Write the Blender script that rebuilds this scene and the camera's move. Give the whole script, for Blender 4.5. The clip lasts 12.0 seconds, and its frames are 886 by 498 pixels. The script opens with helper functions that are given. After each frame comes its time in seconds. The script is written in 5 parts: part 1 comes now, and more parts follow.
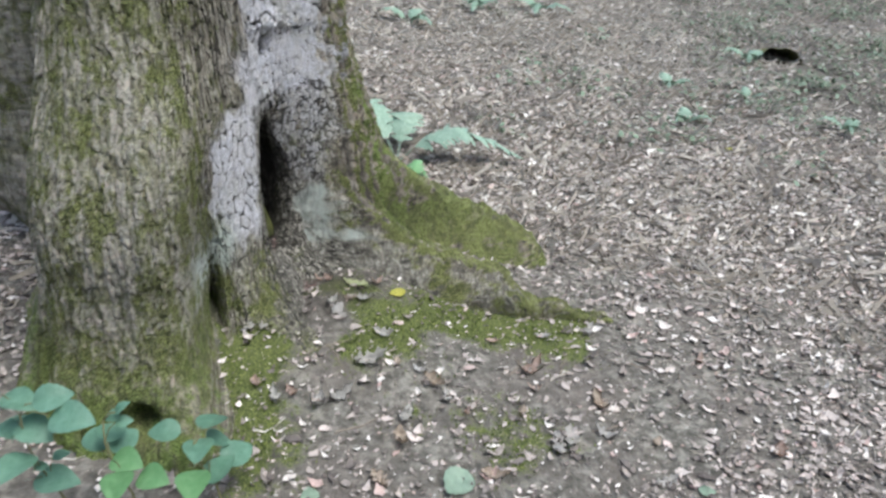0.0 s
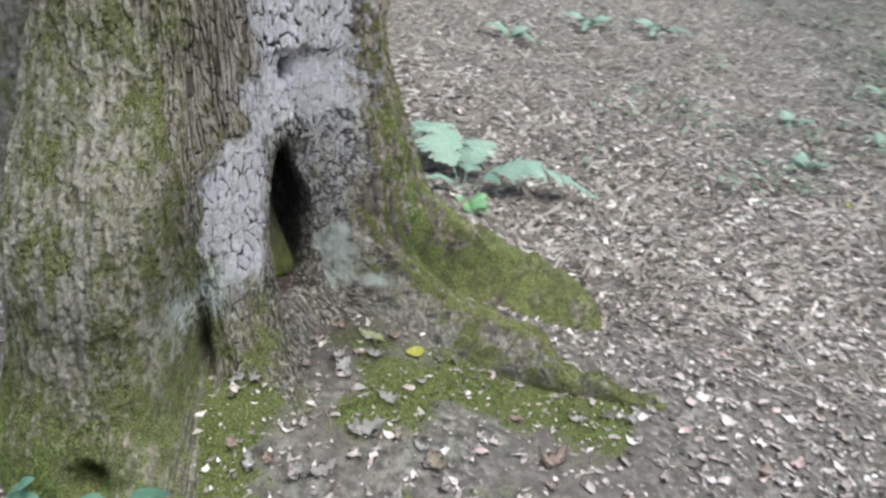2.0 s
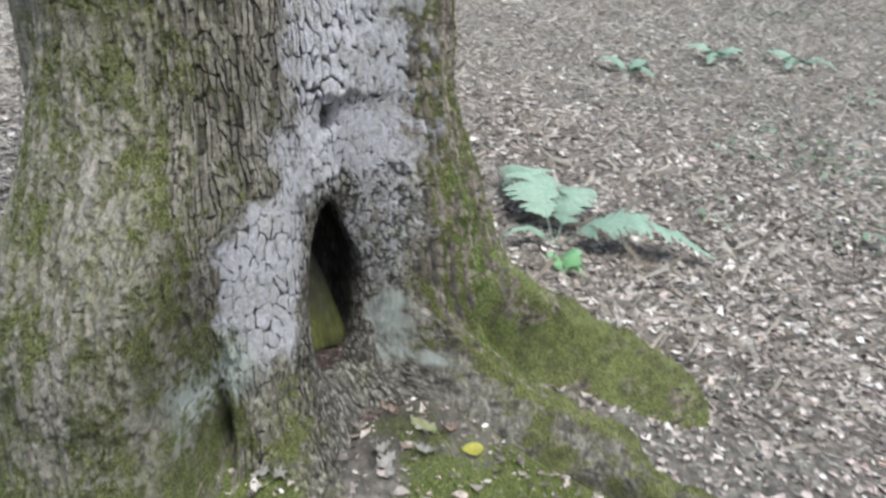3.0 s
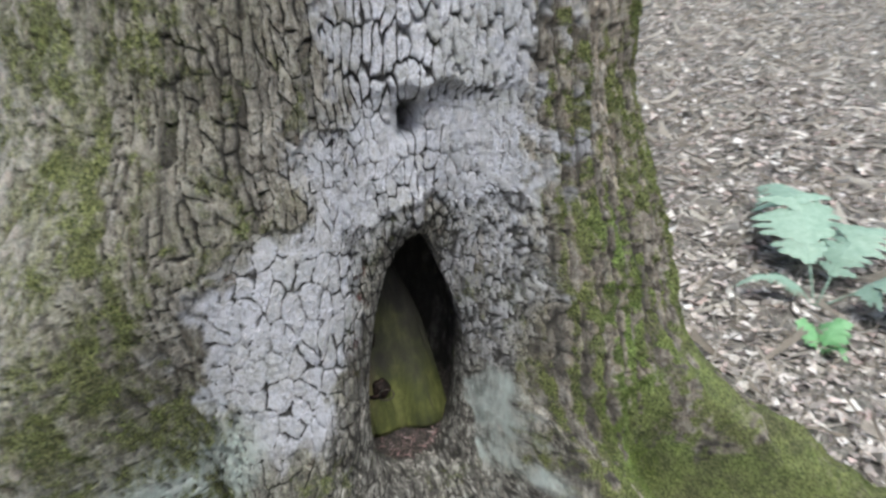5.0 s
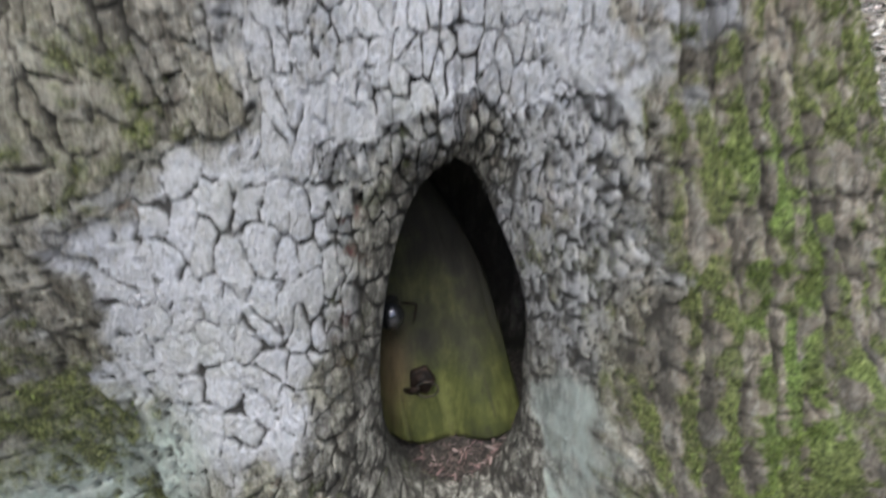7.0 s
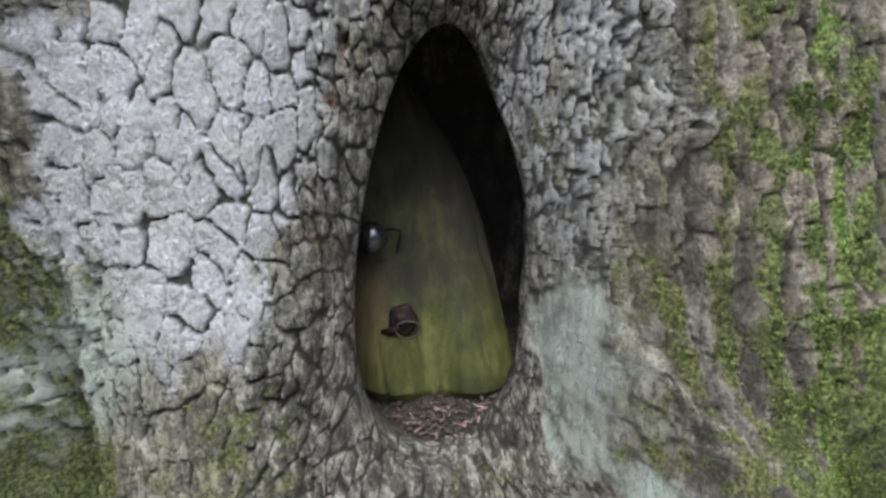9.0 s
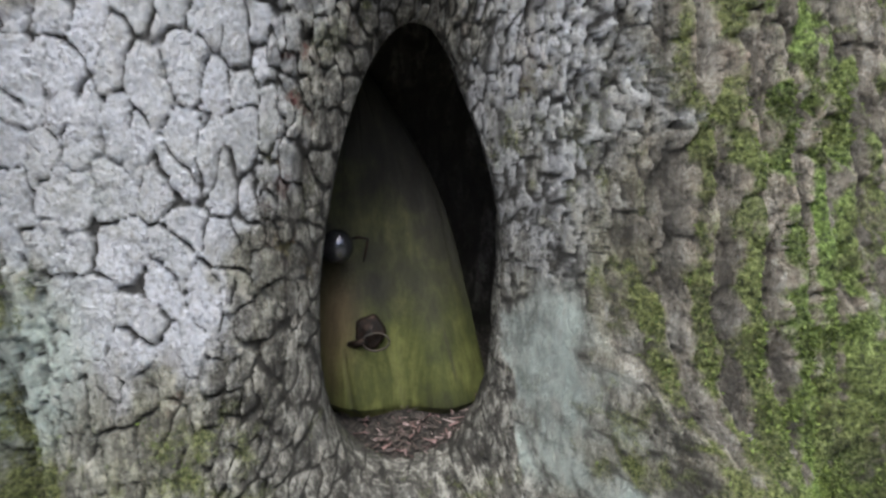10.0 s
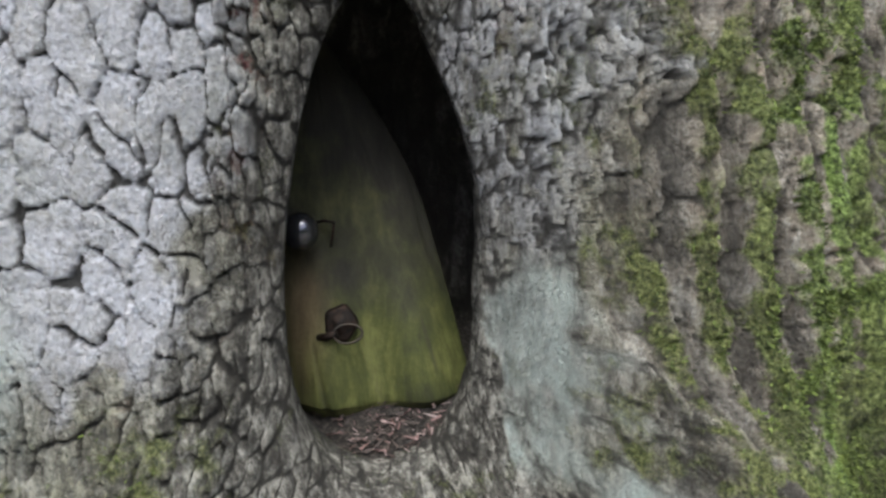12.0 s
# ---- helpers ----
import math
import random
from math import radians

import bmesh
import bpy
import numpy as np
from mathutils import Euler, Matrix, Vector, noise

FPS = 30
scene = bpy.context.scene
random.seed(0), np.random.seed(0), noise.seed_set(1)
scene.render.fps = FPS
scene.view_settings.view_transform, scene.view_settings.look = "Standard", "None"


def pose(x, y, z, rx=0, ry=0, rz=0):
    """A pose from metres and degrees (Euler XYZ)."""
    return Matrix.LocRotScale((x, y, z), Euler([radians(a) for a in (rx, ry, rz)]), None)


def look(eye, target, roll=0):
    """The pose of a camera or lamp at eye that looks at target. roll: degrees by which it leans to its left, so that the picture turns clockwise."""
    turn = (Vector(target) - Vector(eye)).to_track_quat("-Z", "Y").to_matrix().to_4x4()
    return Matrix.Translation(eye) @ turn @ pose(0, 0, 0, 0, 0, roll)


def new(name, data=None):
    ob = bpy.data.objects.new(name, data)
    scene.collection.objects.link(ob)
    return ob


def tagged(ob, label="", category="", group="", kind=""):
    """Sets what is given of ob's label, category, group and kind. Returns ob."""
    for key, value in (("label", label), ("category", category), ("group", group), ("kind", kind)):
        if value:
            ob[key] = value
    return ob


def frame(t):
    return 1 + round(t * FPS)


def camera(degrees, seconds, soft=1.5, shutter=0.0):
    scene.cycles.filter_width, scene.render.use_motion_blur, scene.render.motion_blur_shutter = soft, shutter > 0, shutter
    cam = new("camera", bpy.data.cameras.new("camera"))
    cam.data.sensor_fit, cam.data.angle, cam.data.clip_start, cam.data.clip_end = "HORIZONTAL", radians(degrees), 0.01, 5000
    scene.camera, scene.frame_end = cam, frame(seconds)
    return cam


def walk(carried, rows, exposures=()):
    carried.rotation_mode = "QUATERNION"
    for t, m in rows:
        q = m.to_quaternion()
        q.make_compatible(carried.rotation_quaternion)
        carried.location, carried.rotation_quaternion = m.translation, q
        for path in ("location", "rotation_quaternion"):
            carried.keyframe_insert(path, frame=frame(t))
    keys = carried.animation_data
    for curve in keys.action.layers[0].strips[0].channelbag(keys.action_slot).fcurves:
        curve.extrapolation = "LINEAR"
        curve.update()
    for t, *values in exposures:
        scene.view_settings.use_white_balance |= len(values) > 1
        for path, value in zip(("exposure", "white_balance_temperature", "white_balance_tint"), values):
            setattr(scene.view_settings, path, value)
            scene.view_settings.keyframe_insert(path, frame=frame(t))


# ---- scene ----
cam = camera(60.0, 12.0, soft=2.6, shutter=0.5)
METRES, EYE, TILT, LEAN, TURN = 2.4, 1.04, -23.0, 0.0, 0.0
ROWS = [
    (0.0, 0.0, 0.0, 0.0, -0.0, 0.0, -0.0),
    (0.5, -0.0095, 0.0273, 0.0107, -1.35, 0.68, 0.54),
    (1.0, -0.0236, 0.0476, 0.031, -1.78, -0.48, 1.11),
    (1.5, 0.0106, 0.0647, 0.0441, 0.45, 0.18, -0.53),
    (2.0, 0.0847, 0.1126, 0.0551, 8.44, 0.27, -5.37),
    (2.5, 0.1163, 0.176, 0.0696, 13.33, 1.09, -5.96),
    (3.0, 0.1089, 0.2422, 0.1038, 17.51, 1.51, -7.35),
    (3.5, 0.1109, 0.2723, 0.1248, 21.04, 2.16, -9.31),
    (5.5, 0.1088, 0.5797, 0.2017, 47.8, -7.16, -15.58),
    (6.0, 0.1083, 0.6292, 0.2109, 53.98, -8.66, -16.55),
    (6.5, 0.0796, 0.6448, 0.2058, 53.84, -9.69, -15.94),
    (7.0, 0.0502, 0.6776, 0.1832, 55.97, -12.55, -16.07),
    (7.5, 0.0419, 0.6993, 0.1252, 56.69, -9.54, -15.79),
    (9.5, 0.0447, 0.7184, 0.0785, 54.27, -0.02, -18.57),
    (10.0, 0.0349, 0.7246, 0.077, 52.48, 0.54, -18.47),
    (10.5, 0.019, 0.7301, 0.074, 51.07, 0.23, -18.85),
    (11.0, 0.0104, 0.7311, 0.0702, 51.73, 0.59, -17.74),
    (11.5, 0.0117, 0.7343, 0.0693, 50.9, 0.86, -16.63),
    (12.0, 0.0138, 0.7385, 0.0697, 49.7, 1.16, -16.05),
]
walk(cam, [(t, pose(0, 0, EYE, TILT, LEAN, TURN) @ pose(METRES * x, METRES * y, METRES * z, 90 + pitch, roll, yaw)) for t, x, y, z, yaw, pitch, roll in ROWS], ((0.0, 0.77), (4.5, 0.80), (7.5, 1.03), (9.5, 1.04), (12.0, 1.0)))

# ---- world and light ----
world = bpy.data.worlds.new("world")
scene.world = world
world.use_nodes = True
wn = world.node_tree.nodes
sky = wn.new("ShaderNodeTexSky")
sky.sky_type, sky.sun_disc = "NISHITA", False
sky.sun_elevation, sky.sun_rotation = radians(63), radians(126)
sky.dust_density, sky.ozone_density = 3.0, 1.0
world.node_tree.links.new(sky.outputs[0], wn["Background"].inputs[0])
wn["Background"].inputs[1].default_value = 0.15
sun = new("sun", bpy.data.lights.new("sun", "SUN"))
sun.data.energy, sun.data.angle, sun.data.color = 1.5, radians(32), (0.91, 1.0, 0.98)
sun.matrix_world = look((0.0, 0.0, 8.0), (-2.3, 1.7, 2.35))


# ---- arithmetic for relief ----
def hashed(ix, iy, iz, seed):
    ix, iy, iz = (np.atleast_1d(np.asarray(v)) for v in (ix, iy, iz))
    h = (ix.astype(np.int64) * 374761393 + iy.astype(np.int64) * 668265263 + iz.astype(np.int64) * 2147483647 + seed * 974634777) & 0xFFFFFFFF
    h = ((h ^ (h >> 13)) * 1274126177) & 0xFFFFFFFF
    h = ((h ^ (h >> 16)) * 2246822519) & 0xFFFFFFFF
    return ((h ^ (h >> 15)) & 0xFFFFFF) / float(0xFFFFFF)


def grain(x, y, z, seed=0):
    """Smooth noise from -1 to 1."""
    x, y, z = np.broadcast_arrays(np.asarray(x, float), np.asarray(y, float), np.asarray(z, float))
    ix, iy, iz = np.floor(x), np.floor(y), np.floor(z)
    fx, fy, fz = x - ix, y - iy, z - iz
    fx, fy, fz = (f * f * f * (f * (f * 6 - 15) + 10) for f in (fx, fy, fz))
    out = 0
    for a in (0, 1):
        for b in (0, 1):
            for c in (0, 1):
                w = (fx if a else 1 - fx) * (fy if b else 1 - fy) * (fz if c else 1 - fz)
                out = out + w * hashed(ix + a, iy + b, iz + c, seed)
    return (out * 2 - 1).reshape(x.shape)


def layers(x, y, z, seed=0, octaves=4):
    out, amp, total = 0, 1.0, 0.0
    for k in range(octaves):
        out = out + amp * grain(x * 2 ** k, y * 2 ** k, z * 2 ** k, seed + k * 7)
        total += amp
        amp *= 0.5
    return out / total


def cells(u, v, seed=0):
    """Irregular plates: the distance to the nearest joint, and a number for each plate."""
    iu, iv = np.floor(u), np.floor(v)
    f1, f2, who = np.full(u.shape, 9.0), np.full(u.shape, 9.0), np.zeros(u.shape)
    zero = np.zeros_like(iu)
    for a in (-1, 0, 1):
        for b in (-1, 0, 1):
            cu, cv = iu + a, iv + b
            du = cu + 0.5 + 0.82 * (hashed(cu, cv, zero, seed) - 0.5) - u
            dv = cv + 0.5 + 0.82 * (hashed(cu, cv, zero + 1, seed) - 0.5) - v
            d = np.hypot(du, dv)
            near = d < f1
            f2 = np.where(near, f1, np.minimum(f2, d))
            who = np.where(near, hashed(cu, cv, zero + 2, seed), who)
            f1 = np.where(near, d, f1)
    return f2 - f1, who


def blocks(u, v, seed=0, power=3.0):
    """Squarish bark plates: the distance to the nearest joint, a number for each plate, and the place within it."""
    iu, iv = np.floor(u), np.floor(v)
    f1, f2, who = np.full(u.shape, 9.0), np.full(u.shape, 9.0), np.zeros(u.shape)
    lu, lv, zero = np.zeros(u.shape), np.zeros(u.shape), np.zeros_like(iu)
    for a in (-1, 0, 1):
        for b in (-1, 0, 1):
            cu, cv = iu + a, iv + b
            du = u - (cu + 0.5 + 0.78 * (hashed(cu, cv, zero, seed) - 0.5))
            dv = v - (cv + 0.5 + 0.86 * (hashed(cu, cv, zero + 1, seed) - 0.5))
            d = (np.abs(du) ** power + np.abs(dv) ** power) ** (1 / power)
            near = d < f1
            f2 = np.where(near, f1, np.minimum(f2, d))
            who = np.where(near, hashed(cu, cv, zero + 2, seed), who)
            lu, lv = np.where(near, du, lu), np.where(near, dv, lv)
            f1 = np.where(near, d, f1)
    return f2 - f1, who, lu, lv


def columns(u, v, seed=0, weak=0.35):
    """Bark plates in upright rows: the distance to the nearest joint, and a number for each plate."""
    k, zero = np.floor(u), np.zeros_like(u)
    sway = lambda c: c + 0.5 * (hashed(c, zero, zero, seed) - 0.5)
    k = k + (u >= sway(k + 1)) - (u < sway(k))
    left, right = sway(k), sway(k + 1)
    du = np.minimum(u - left, right - u)
    a, b, tilt = hashed(k, zero, zero + 1, seed), hashed(k, zero, zero + 2, seed), hashed(k, zero, zero + 3, seed)
    w = v * (0.65 + 0.7 * a) + 9 * b + (tilt - 0.5) * 1.5 * (u - left)
    row = np.floor(w)
    nick = lambda c: c + 0.6 * (hashed(k, c, zero + 4, seed) - 0.5)
    row = row + (w >= nick(row + 1)) - (w < nick(row))
    low, high = w - nick(row), nick(row + 1) - w
    low = low + weak * (hashed(k, row, zero + 5, seed) > 0.6)
    high = high + weak * (hashed(k, row + 1, zero + 5, seed) > 0.6)
    return np.minimum(du, 1.5 * np.minimum(low, high)), hashed(k, row, zero + 6, seed)


def ramp(a, b, x):
    t = np.clip((np.asarray(x, float) - a) / (b - a), 0, 1)
    return t * t * (3 - 2 * t)


def hump(x, mid, left, right):
    d = np.asarray(x, float) - mid
    return np.exp(-(d / np.where(d < 0, left, right)) ** 2)


# ---- materials ----
class Mat:
    """A node material in the making."""

    def __init__(self, name, rough=0.85):
        self.mat = bpy.data.materials.new(name)
        self.mat.use_nodes = True
        self.tree = self.mat.node_tree
        self.bsdf = self.tree.nodes["Principled BSDF"]
        self.bsdf.inputs["Roughness"].default_value = rough
        self.coord = self.tree.nodes.new("ShaderNodeTexCoord").outputs["Object"]

    def put(self, kind, **values):
        node = self.tree.nodes.new(kind)
        for key, value in values.items():
            socket = node.inputs[key.replace("_", " ")]
            if isinstance(value, bpy.types.NodeSocket):
                self.tree.links.new(value, socket)
            else:
                socket.default_value = value
        return node

    def attr(self, name):
        node = self.tree.nodes.new("ShaderNodeAttribute")
        node.attribute_name = name
        return node.outputs["Fac"]

    def stretch(self, x, y, z):
        node = self.tree.nodes.new("ShaderNodeMapping")
        node.inputs["Scale"].default_value = (x, y, z)
        self.tree.links.new(self.coord, node.inputs["Vector"])
        return node.outputs[0]

    def speckle(self, scale, detail=6.0, rough=0.6, vector=None):
        return self.put("ShaderNodeTexNoise", Vector=vector or self.coord, Scale=scale, Detail=detail, Roughness=rough).outputs["Fac"]

    def crackle(self, scale, tall, wander=0.012):
        """Distance to the joints of a fine net of cracks, taller than wide."""
        node = self.tree.nodes.new("ShaderNodeTexNoise")
        node.inputs["Scale"].default_value, node.inputs["Detail"].default_value = 60, 3
        self.tree.links.new(self.coord, node.inputs["Vector"])
        bent = self.tree.nodes.new("ShaderNodeVectorMath")
        bent.operation = "MULTIPLY_ADD"
        self.tree.links.new(node.outputs["Color"], bent.inputs[0])
        bent.inputs[1].default_value = (wander, wander, wander)
        self.tree.links.new(self.stretch(1, 1, tall), bent.inputs[2])
        net = self.tree.nodes.new("ShaderNodeTexVoronoi")
        net.feature = "DISTANCE_TO_EDGE"
        net.inputs["Scale"].default_value = scale
        self.tree.links.new(bent.outputs[0], net.inputs["Vector"])
        return net.outputs["Distance"]

    def span(self, fac, a, b, lo=0.0, hi=1.0):
        return self.put("ShaderNodeMapRange", Value=fac, From_Min=a, From_Max=b, To_Min=lo, To_Max=hi).outputs[0]

    def sums(self, op, a, b):
        node = self.tree.nodes.new("ShaderNodeMath")
        node.operation = op
        for value, socket in ((a, node.inputs[0]), (b, node.inputs[1])):
            if isinstance(value, bpy.types.NodeSocket):
                self.tree.links.new(value, socket)
            else:
                socket.default_value = value
        return node.outputs[0]

    def mix(self, fac, a, b, blend="MIX"):
        node = self.tree.nodes.new("ShaderNodeMix")
        node.data_type, node.blend_type = "RGBA", blend
        for value, socket in ((fac, node.inputs["Factor"]), (a, node.inputs[6]), (b, node.inputs[7])):
            if isinstance(value, bpy.types.NodeSocket):
                self.tree.links.new(value, socket)
            elif isinstance(value, tuple):
                socket.default_value = (*value, 1)
            else:
                socket.default_value = value
        return node.outputs[2]

    def blend(self, fac, *stops):
        node = self.tree.nodes.new("ShaderNodeValToRGB")
        while len(node.color_ramp.elements) < len(stops):
            node.color_ramp.elements.new(0.5)
        for stop, (at, colour) in zip(node.color_ramp.elements, stops):
            stop.position, stop.color = at, (*colour, 1)
        self.tree.links.new(fac, node.inputs[0])
        return node.outputs[0]

    def done(self, colour, height=None, depth=0.002, strength=1.0, rough=None):
        if isinstance(colour, tuple):
            self.bsdf.inputs["Base Color"].default_value = (*colour, 1)
        else:
            self.tree.links.new(colour, self.bsdf.inputs["Base Color"])
        if height is not None:
            bump = self.put("ShaderNodeBump", Height=height, Distance=depth, Strength=strength)
            self.tree.links.new(bump.outputs[0], self.bsdf.inputs["Normal"])
        if rough is not None:
            self.tree.links.new(rough, self.bsdf.inputs["Roughness"])
        return self.mat


def bark_material():
    m = Mat("bark", 0.9)
    fine = m.speckle(260, 8, 0.7)
    mid = m.speckle(45, 6, 0.65)
    drawn = m.speckle(70, 6, 0.7, m.stretch(1, 1, 0.22))
    big = m.speckle(9, 4, 0.6)
    brown = m.blend(m.sums("MULTIPLY", m.sums("ADD", drawn, fine), 0.5), (0.38, (0.15, 0.136, 0.11)), (0.5, (0.39, 0.368, 0.31)), (0.60, (0.62, 0.595, 0.51)))
    brown = m.mix(m.span(m.attr("tint"), 0.58, 0.92, 0, 0.7), brown, (0.46, 0.445, 0.385))
    brown = m.mix(m.span(m.attr("tint"), 0.40, 0.2, 0, 0.35), brown, (0.10, 0.09, 0.07))
    brown = m.mix(m.span(m.attr("tint"), 0.16, 0.02, 0, 0.5), brown, (0.24, 0.14, 0.105))
    brown = m.mix(m.span(m.attr("moss"), 0.0, 0.6, 0, 0.6), brown, m.blend(m.sums("MULTIPLY", m.sums("ADD", mid, fine), 0.5), (0.40, (0.10, 0.105, 0.04)), (0.60, (0.36, 0.36, 0.17))))
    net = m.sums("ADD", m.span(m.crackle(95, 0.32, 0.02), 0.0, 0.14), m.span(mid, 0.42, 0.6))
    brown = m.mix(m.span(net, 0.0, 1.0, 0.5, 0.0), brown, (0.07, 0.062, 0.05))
    pale = m.blend(m.sums("MULTIPLY", m.sums("ADD", mid, fine), 0.5), (0.38, (0.40, 0.39, 0.39)), (0.47, (0.74, 0.74, 0.785)), (0.56, (0.90, 0.90, 0.97)))
    pale = m.mix(m.span(m.attr("tint"), 0.35, 0.95, 0, 0.45), pale, (0.50, 0.49, 0.455))
    pale = m.mix(m.span(big, 0.5, 0.62, 0, 0.35), pale, (0.47, 0.47, 0.41))
    brown = m.mix(m.sums("MULTIPLY", m.attr("worn"), 0.6), brown, m.blend(m.sums("MULTIPLY", m.sums("ADD", drawn, fine), 0.5), (0.38, (0.15, 0.12, 0.095)), (0.5, (0.43, 0.35, 0.28)), (0.60, (0.72, 0.62, 0.52))))
    brown = m.mix(m.sums("MULTIPLY", m.attr("tan"), m.span(m.speckle(85, 5, 0.65), 0.42, 0.52)), brown, m.blend(mid, (0.38, (0.46, 0.36, 0.28)), (0.62, (0.74, 0.67, 0.54))))
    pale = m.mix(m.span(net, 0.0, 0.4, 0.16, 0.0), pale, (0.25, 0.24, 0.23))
    colour = m.mix(m.attr("pale"), brown, pale)
    colour = m.mix(m.span(fine, 0.62, 0.75, 0, 0.5), colour, (0.42, 0.40, 0.36))
    teal = m.blend(m.sums("MULTIPLY", m.sums("ADD", drawn, mid), 0.5), (0.40, (0.54, 0.57, 0.52)), (0.5, (0.59, 0.67, 0.615)), (0.60, (0.74, 0.80, 0.745)))
    colour = m.mix(m.attr("teal"), colour, teal)
    crumb = m.speckle(85, 7, 0.72, m.stretch(1, 1, 0.5))
    # rotten grey wood; inside the hollow this colour also paints its shade
    colour = m.mix(m.sums("MULTIPLY", m.attr("rot_shade"), m.span(crumb, 0.60, 0.46, 0.25, 0.9)), colour, m.blend(m.sums("MULTIPLY", m.sums("ADD", drawn, fine), 0.5), (0.40, (0.05, 0.044, 0.037)), (0.5, (0.13, 0.12, 0.105)), (0.60, (0.30, 0.285, 0.255))))
    # dark where plate is low: joints, and the pit's and hollow's painted shade
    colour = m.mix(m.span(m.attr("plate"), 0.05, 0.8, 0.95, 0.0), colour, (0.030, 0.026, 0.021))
    slots = m.sums("MULTIPLY", m.span(m.crackle(150, 0.36, 0.05), 0.07, 0.0), m.span(mid, 0.44, 0.56))
    rough_bark = m.sums("MULTIPLY", m.span(m.attr("pale"), 0.3, 1.0, 1.0, 0.2), m.span(m.attr("teal"), 0.0, 1.0, 1.0, 0.15))
    colour = m.mix(m.sums("MULTIPLY", rough_bark, m.span(crumb, 0.44, 0.35, 0, 0.65)), colour, (0.07, 0.062, 0.052))
    colour = m.mix(m.sums("MULTIPLY", rough_bark, m.sums("MULTIPLY", slots, 0.7)), colour, (0.035, 0.030, 0.025))
    crests = m.sums("MULTIPLY", rough_bark, m.span(m.attr("plate"), 0.15, 0.7))
    crest = m.mix(m.span(m.attr("moss"), 0.05, 0.5), (0.64, 0.61, 0.545), (0.52, 0.50, 0.33))
    colour = m.mix(m.sums("MULTIPLY", crests, m.span(crumb, 0.51, 0.62, 0, 0.7)), colour, crest)
    moss = m.blend(fine, (0.38, (0.035, 0.045, 0.012)), (0.5, (0.175, 0.20, 0.058)), (0.62, (0.37, 0.40, 0.14)))
    moss = m.mix(m.attr("lush"), moss, m.blend(fine, (0.38, (0.03, 0.055, 0.010)), (0.5, (0.19, 0.31, 0.05)), (0.62, (0.43, 0.60, 0.17))))
    moss = m.mix(m.span(m.speckle(22, 5, 0.65), 0.47, 0.60, 0, 0.55), moss, m.blend(fine, (0.4, (0.035, 0.036, 0.014)), (0.6, (0.13, 0.12, 0.06))))
    ragged = m.sums("ADD", m.attr("moss"), m.span(m.sums("MULTIPLY", m.sums("ADD", mid, big), 0.5), 0.4, 0.6, -0.4, 0.4))
    colour = m.mix(m.span(ragged, 0.32, 0.72, 0, 0.92), colour, moss)
    colour = m.mix(m.sums("MULTIPLY", m.attr("red"), m.span(mid, 0.52, 0.62)), colour, (0.17, 0.062, 0.056))
    return m.done(colour, m.sums("ADD", m.sums("MULTIPLY", fine, 0.55), m.sums("ADD", m.sums("MULTIPLY", drawn, 0.45), m.sums("ADD", m.sums("MULTIPLY", net, 0.12), m.sums("SUBTRACT", m.sums("MULTIPLY", crumb, 0.8), m.sums("MULTIPLY", slots, 0.35))))), 0.010, 1.0)


def soil_material():
    m = Mat("woodland_soil", 0.95)
    fine, mid, big = m.speckle(220, 8, 0.7), m.speckle(30, 8, 0.65), m.speckle(3, 5, 0.6)
    colour = m.blend(mid, (0.36, (0.09, 0.085, 0.07)), (0.5, (0.21, 0.198, 0.17)), (0.64, (0.42, 0.40, 0.35)))
    colour = m.mix(m.span(big, 0.4, 0.62, 0, 0.6), colour, m.blend(fine, (0.35, (0.12, 0.098, 0.084)), (0.7, (0.33, 0.29, 0.26))))
    colour = m.mix(m.span(fine, 0.6, 0.72, 0, 0.5), colour, (0.33, 0.28, 0.24))
    moss = m.blend(fine, (0.38, (0.04, 0.05, 0.016)), (0.5, (0.12, 0.15, 0.036)), (0.62, (0.27, 0.32, 0.085)))
    ragged = m.sums("ADD", m.attr("moss"), m.span(mid, 0.3, 0.7, -0.4, 0.4))
    colour = m.mix(m.span(ragged, 0.35, 0.7, 0, 0.95), colour, moss)
    # dark mould colour, with shade painted in for the hollow and the far ground
    colour = m.mix(m.attr("mould_shade"), colour, m.blend(fine, (0.35, (0.02, 0.017, 0.014)), (0.5, (0.048, 0.040, 0.034)), (0.65, (0.13, 0.108, 0.095))))
    return m.done(colour, m.sums("ADD", fine, mid), 0.012, 0.9)


def litter_material(name, *stops):
    m = Mat(name, 0.75)
    each = m.tree.nodes.new("ShaderNodeNewGeometry").outputs["Random Per Island"]
    colour = m.blend(each, *stops)
    colour = m.mix(m.span(m.speckle(120, 5), 0.35, 0.7, 0, 0.45), colour, m.mix(0.55, colour, (0.05, 0.04, 0.03)))
    return m.done(colour, m.speckle(160, 4), 0.002, 0.6)


def leaf_material(name, dark, light, rough=0.5, through=0.0):
    m = Mat(name, rough)
    each = m.tree.nodes.new("ShaderNodeObjectInfo").outputs["Random"]
    colour = m.mix(m.span(m.speckle(55, 5), 0.3, 0.7), dark, light)
    colour = m.mix(m.span(each, 0, 1, 0, 0.3), colour, m.mix(0.5, colour, (0.5, 0.5, 0.3), "MULTIPLY"))
    m.bsdf.inputs["Subsurface Weight"].default_value = 0.0
    return m.done(colour, m.speckle(90, 4), 0.0015, 0.5)


